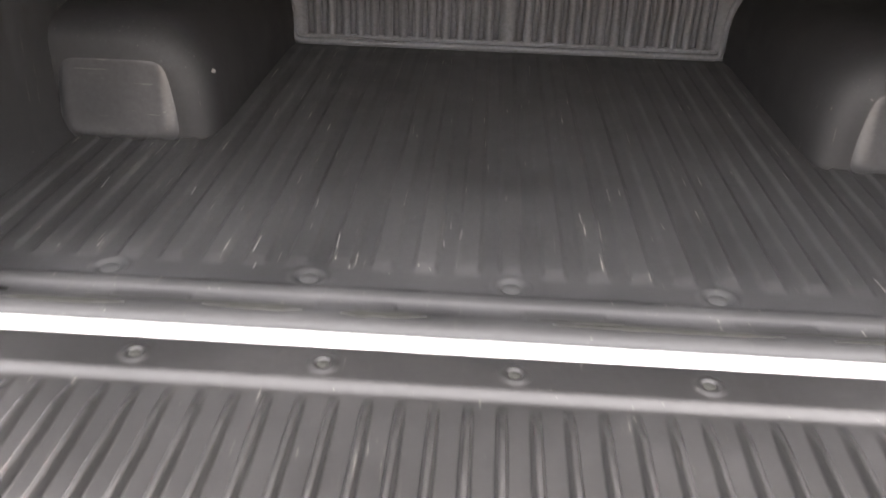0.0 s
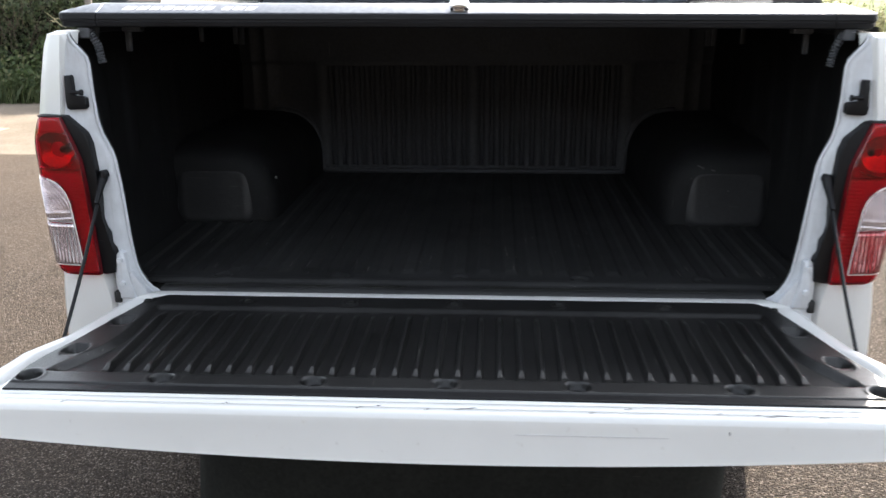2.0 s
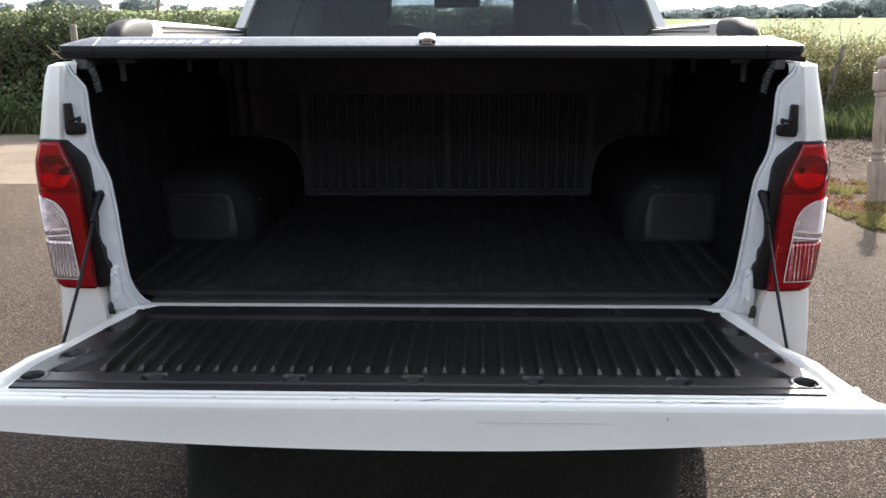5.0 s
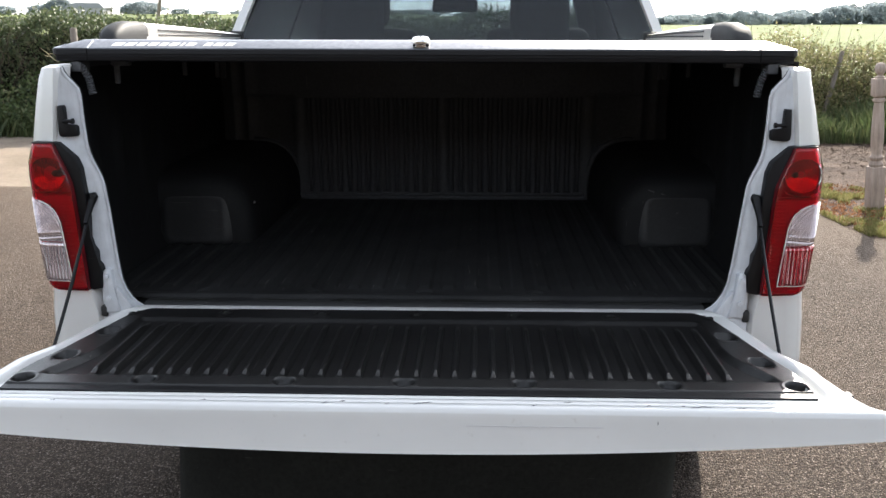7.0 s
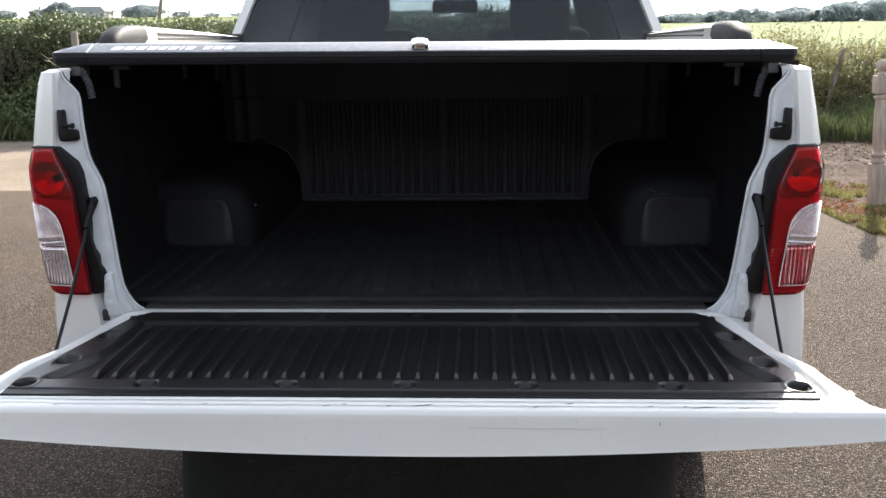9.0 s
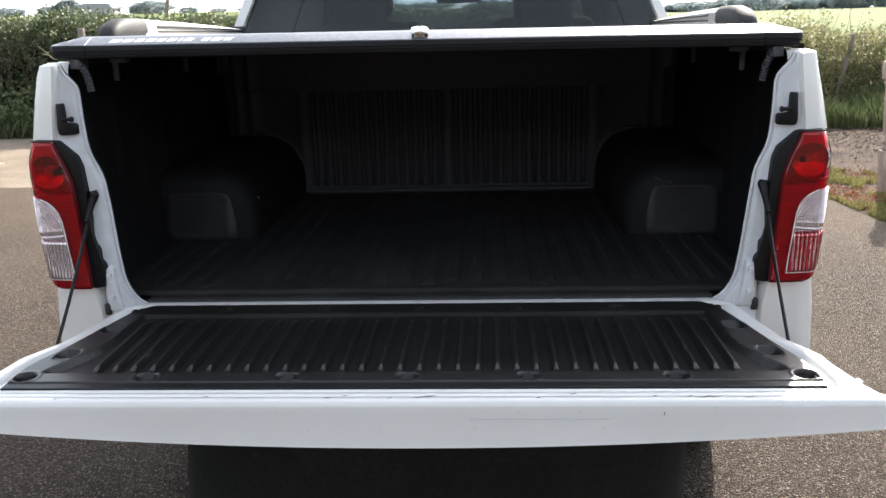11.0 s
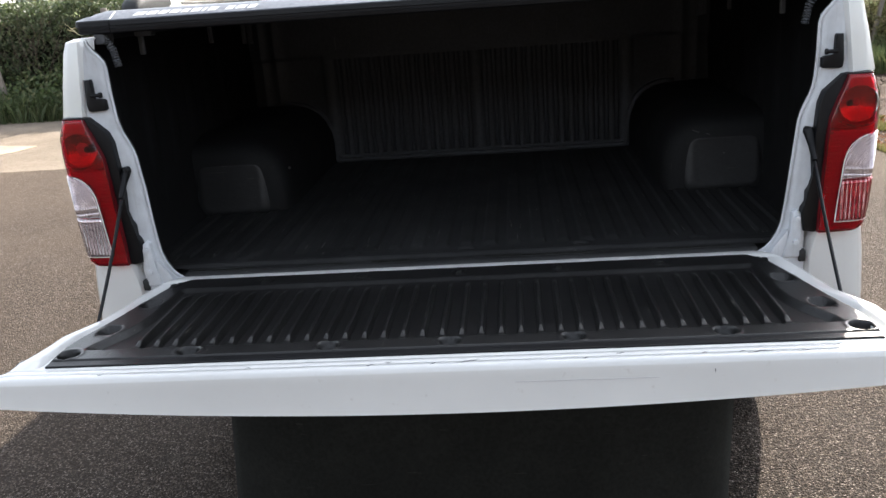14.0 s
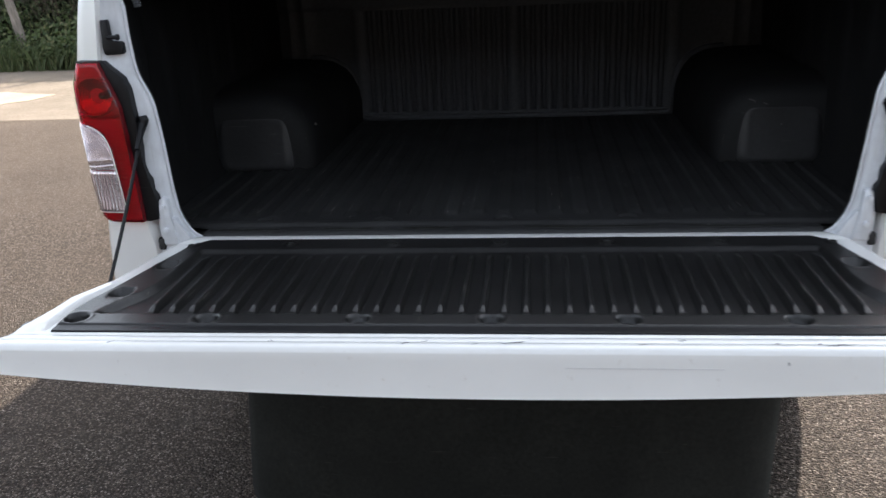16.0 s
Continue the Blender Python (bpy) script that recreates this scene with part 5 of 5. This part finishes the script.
        bend = [(1.385, 0.799, 0.07), (1.372, 0.795, 0.075), (1.350, 0.786, 0.08), (1.312, 0.780, 0.08)][::-1]
        hose = [(s * lerp([(a, b) for a, b, c in bend], z), lerp([(a, c) for a, b, c in bend], z), z) for z in np.linspace(1.385, 1.312, 25)]
        bm = tube(hose, 0.0098, 10, [1.0 if i % 2 else 0.74 for i in range(25)])
        part("drain_hose", bm, DULL_GREY, cov, "ribbed drain hose under the cover")
        bm = bmesh.new()
        box(bm, s * 0.806 - 0.013, s * 0.806 + 0.013, 0.06, 0.11, 1.366, 1.392, 0.003, 1)
        part("bracket", bm, DULL_GREY, cov, "grey metal bracket at the cover's corner")
    # lock knob
    prof = [(0.0001, 0.016), (0.012, 0.016), (0.0185, 0.014), (0.021, 0.010), (0.021, 0.004), (0.0175, 0.002), (0.0175, -0.004)][::-1]
    lock = part("lock", lathe(prof, 28), CHROME, cov, "chrome lock knob", 40, at=SLOPE @ Matrix.Translation((0.004, 0.019, 0.003)) @ Matrix.Rotation(radians(-12), 4, "X"))
    bm = bmesh.new()
    box(bm, -0.018, 0.020, -0.013, 0.012, -0.004, 0.003, 0.003, 2)
    part("lock_base", bm, TRIM, lock)
    bm = bmesh.new()
    box(bm, -0.002, 0.002, -0.007, 0.007, 0.0155, 0.0168)
    part("key_slot", bm, SCUFF, lock)
    # white printed bars on the slope
    x = -0.720
    for w in (0.0245, 0.022, 0.020, 0.021, 0.017, 0.020, 0.007, 0.020, None, 0.017, 0.022, 0.018):
        if w is None:
            x += 0.016
            continue
        bm = bmesh.new()
        a, b = 0.0115, 0.0290
        lean = 0.006
        for q in (0.0, 0.0006):
            for p in ((x, a), (x + w, a), (x + w + lean, b), (x + lean, b)):
                bm.verts.new(SLOPE @ Vector((p[0], p[1], q)))
        bm.verts.ensure_lookup_table()
        v = bm.verts
        bm.faces.new((v[4], v[5], v[6], v[7]))
        for i in range(4):
            bm.faces.new((v[i], v[(i + 1) % 4], v[4 + (i + 1) % 4], v[4 + i]))
        part("mark", bm, WHITE_INK, cov, "plain white printed bar")
        x += w + 0.0062
    # cargo rails along both sides
    for s in (-1, 1):
        rings = []
        sec = [(-0.026, 0.0), (-0.028, 0.012), (-0.026, 0.030), (-0.016, 0.037), (0.010, 0.037), (0.024, 0.031), (0.028, 0.014), (0.026, 0.0)]
        for yy, top, w in ((0.47, 1.478, 1.05), (0.8, 1.468, 1.0), (1.15, 1.454, 0.95), (1.45, 1.440, 0.88)):
            rings.append([(-0.010 + s * (0.806 + a * w), yy, 1.4205 + b / 0.037 * (top - 1.4205)) for a, b in sec])
        rail = part("cargo_rail", loft(rings), RAIL_METAL, cov, "brushed aluminium cargo rail sloping to the cab", 40)
        for z0, z1 in ((1.444, 1.430), (1.458, 1.435)):
            pts = [(-0.010 + s * (0.806 - 0.0285 * 1.03), 0.56, z0), (-0.010 + s * (0.806 - 0.0285 * 0.97), 1.0, 0.5 * (z0 + z1) + 0.001), (-0.010 + s * (0.806 - 0.0285 * 0.88), 1.44, z1)]
            part("groove", tube(pts, 0.0024, 6), TRIM, rail)
        rings = []
        for yy, k, w in ((0.262, 0.15, 0.5), (0.268, 0.5, 0.72), (0.280, 0.80, 0.88), (0.300, 1.05, 1.0), (0.330, 1.30, 1.06), (0.37, 1.41, 1.08), (0.42, 1.43, 1.08), (0.48, 1.38, 1.06)):
            rings.append([(-0.010 + s * (0.806 + a * w), yy, 1.4205 + (b + 0.006) * k) for a, b in sec])
        part("rail_end", loft(rings), RUBBER, rail, "rounded dark plastic rail end", 60)
        # foot that ties the rail to the cab's corner
        bm = bmesh.new()
        box(bm, s * 0.80 - 0.036, s * 0.80 + 0.016, 1.445, 1.474, 1.405, 1.450, 0.008, 2)
        part("rail_foot", bm, RUBBER, rail, "dark plastic rail foot")
    return cov


build_cover()


# cab behind the bed
def build_cab():
    cab = holder("cab", "white double cab with a dark tinted rear window")

    def half(z):
        return lerp([(0.45, 0.88), (0.8, 0.925), (1.1, 0.93), (1.25, 0.915), (1.42, 0.858), (1.58, 0.795), (1.74, 0.72), (1.80, 0.64)], z)
    for s in (-1, 1):
        # lower sides
        zs = [0.45, 0.6, 0.8, 1.0, 1.1, 1.25]
        part("door_panel", loft([[(s * half(z), y, z) for z in zs] + [(s * (half(z) - 0.05), y, z) for z in zs[::-1]] for y in (1.53, 2.0, 2.6, 3.2, 3.65)]), PAINT, cab, "white cab side", 40)
        # pillars
        for name, pts, r in (("rear_pillar", [(1.52, 1.22), (1.55, 1.42), (1.60, 1.60), (1.68, 1.74)], 0.045), ("centre_pillar", [(2.52, 1.22), (2.54, 1.42), (2.56, 1.60), (2.58, 1.74)], 0.04), ("front_pillar", [(3.95, 1.10), (3.6, 1.30), (3.2, 1.55), (2.95, 1.72)], 0.04)):
            rings = []
            for y, z in pts:
                h = half(z)
                deep = 0.12 if name == "front_pillar" else 0.035
                rings.append([(s * h, y - r, z), (s * h, y + r, z), (s * (h - deep), y + r, z), (s * (h - deep), y - r, z)])
            part(name, loft(rings), PAINT if name == "rear_pillar" else TRIM, cab, sharp=40)
        lo, hi = half(1.25), half(1.70)
        bm2 = loft([[(s * (lo - 0.010), 1.60, 1.25), (s * (lo - 0.010), 3.6, 1.25), (s * (lo - 0.014), 3.6, 1.25), (s * (lo - 0.014), 1.60, 1.25)], [(s * (hi - 0.010), 1.72, 1.70), (s * (hi - 0.010), 3.0, 1.70), (s * (hi - 0.014), 3.0, 1.70), (s * (hi - 0.014), 1.72, 1.70)]])
        part("side_window", bm2, DARK_GLASS, cab).visible_shadow = False
    # roof
    rings = []
    for y, dz in ((1.64, -0.015), (1.72, 0.0), (2.1, 0.025), (2.6, 0.02), (2.9, -0.005), (2.98, -0.03)):
        rings.append([(-0.72, y, 1.735 + dz), (-0.60, y, 1.79 + dz), (-0.3, y, 1.81 + dz), (0.3, y, 1.81 + dz), (0.60, y, 1.79 + dz), (0.72, y, 1.735 + dz), (0.5, y, 1.74 + dz), (-0.5, y, 1.74 + dz)])
    part("roof", loft(rings), PAINT, cab, sharp=40)
    # rear wall under the window, and its glass
    bm = slab([(-0.90, 0.45), (0.90, 0.45), (0.905, 1.22), (0.865, 1.37), (-0.865, 1.37), (-0.905, 1.22)], 1.475, 1.53)
    part("rear_wall", bm, PAINT, cab)
    q = [(-0.836, 1.500, 1.366), (0.836, 1.500, 1.366), (0.695, 1.640, 1.745), (-0.695, 1.640, 1.745)]
    bm = bmesh.new()
    a = [bm.verts.new(p) for p in q]
    b = [bm.verts.new((x, y + 0.004, z)) for x, y, z in q]
    bm.faces.new(a)
    bm.faces.new(b[::-1])
    for i in range(4):
        bm.faces.new((a[i], b[i], b[(i + 1) % 4], a[(i + 1) % 4]))
    part("rear_window", bm, GLASS, cab, "dark tinted rear window", 30).visible_shadow = False
    q = [(-0.80, 3.93, 1.12), (0.80, 3.93, 1.12), (0.66, 2.96, 1.71), (-0.66, 2.96, 1.71)]
    bm = bmesh.new()
    a = [bm.verts.new(p) for p in q]
    b = [bm.verts.new((x, y - 0.003, z - 0.004)) for x, y, z in q]
    bm.faces.new(a)
    bm.faces.new(b[::-1])
    for i in range(4):
        bm.faces.new((a[i], b[i], b[(i + 1) % 4], a[(i + 1) % 4]))
    part("windscreen", bm, SCREEN, cab, "pale green windscreen", 30).visible_shadow = False
    bm = bmesh.new()
    box(bm, -0.84, 0.84, 3.05, 3.95, 0.75, 1.12, 0.05, 3)
    part("dashboard", bm, FABRIC, cab)
    bm = bmesh.new()
    box(bm, -0.125, 0.125, 2.93, 2.965, 1.545, 1.615, 0.016, 3)
    part("rear_view_mirror", bm, TRIM, cab)
    bm = bmesh.new()
    box(bm, -0.86, 0.86, 1.53, 3.9, 0.45, 0.60)
    part("cab_floor", bm, FABRIC, cab)
    # seats
    bm = bmesh.new()
    box(bm, -0.78, 0.78, 1.62, 1.80, 0.75, 1.36, 0.05, 3)
    box(bm, -0.78, 0.78, 1.70, 2.15, 0.6, 0.85, 0.05, 3)
    bench = part("rear_bench", bm, FABRIC, cab)
    for x in (-0.385, 0.385):
        bm = bmesh.new()
        box(bm, x - 0.122, x + 0.122, 1.69, 1.79, 1.36, 1.66, 0.045, 4)
        part("headrest", bm, FABRIC, bench)
    for x in (-0.43, 0.43):
        bm = bmesh.new()
        box(bm, x - 0.26, x + 0.26, 2.45, 2.62, 0.8, 1.46, 0.06, 3, )
        box(bm, x - 0.26, x + 0.26, 2.5, 3.0, 0.6, 0.88, 0.05, 3)
        seat = part("front_seat", bm, FABRIC, cab)
        bm = bmesh.new()
        box(bm, x - 0.115, x + 0.115, 2.44, 2.56, 1.47, 1.69, 0.05, 4)
        part("headrest", bm, FABRIC, seat)
        bm = bmesh.new()
        for dx in (-0.05, 0.05):
            box(bm, x + dx - 0.006, x + dx + 0.006, 2.49, 2.502, 1.42, 1.52)
        part("headrest_rod", bm, CHROME, seat)
    # bonnet and front wings
    rings = []
    for y, w, zt in ((3.70, 0.90, 1.13), (3.95, 0.915, 1.14), (4.4, 0.92, 1.11), (4.8, 0.90, 1.05), (5.0, 0.84, 0.93), (5.06, 0.80, 0.75)):
        rings.append([(-w, y, 0.72), (-w, y, zt - 0.14), (-w * 0.93, y, zt - 0.05), (-w * 0.7, y, zt), (0, y, zt + 0.025), (w * 0.7, y, zt), (w * 0.93, y, zt - 0.05), (w, y, zt - 0.14), (w, y, 0.72)])
    part("bonnet", loft(rings), PAINT, cab, sharp=50)


build_cab()


def build_wheels():
    first = None
    for x, y in ((-0.825, REAR_AXLE), (0.825, REAR_AXLE), (-0.80, 4.22), (0.80, 4.22)):
        w = holder("wheel", "black-tyred alloy wheel")
        w.matrix_basis = pose(x, y, 0.375)
        prof = [(0.22, -0.108), (0.30, -0.118), (0.350, -0.118), (0.368, -0.112), (0.375, -0.098), (0.375, 0.098), (0.368, 0.112), (0.350, 0.118), (0.30, 0.118), (0.22, 0.108)]
        turn = Matrix.Rotation(radians(90), 4, "Y")
        part("tyre", lathe(prof, 40), RUBBER, w, at=turn)
        rim = [(0.02, 0.06), (0.08, 0.075), (0.19, 0.07), (0.215, 0.10), (0.225, 0.115), (0.225, -0.115), (0.02, -0.10)]
        part("rim", lathe(rim, 30), RAIL_METAL, w, at=turn @ Matrix.Scale(1 if x > 0 else -1, 4, (0, 0, 1)))


build_wheels()


# a dry grass stem caught under the cover's corner
stem = part("dry_stalk", tube([(-0.845, 0.07, 1.3975), (-0.862, 0.085, 1.4000), (-0.876, 0.095, 1.4080), (-0.888, 0.10, 1.4180), (-0.902, 0.10, 1.4290)], 0.0011, 6, [1, 1, 0.9, 0.8, 0.6]), STRAW, None)
tagged(stem, "dry yellow grass stem caught at the truck cover", "grass stem")
for a, b, c in (((-0.884, 0.098, 1.4130), (-0.878, 0.10, 1.4150), (-0.870, 0.10, 1.4145)), ((-0.876, 0.095, 1.4080), (-0.886, 0.10, 1.4090), (-0.895, 0.10, 1.4125))):
    part("blade", tube([a, b, c], 0.0013, 5, [0.6, 1, 0.2]), STRAW, stem)
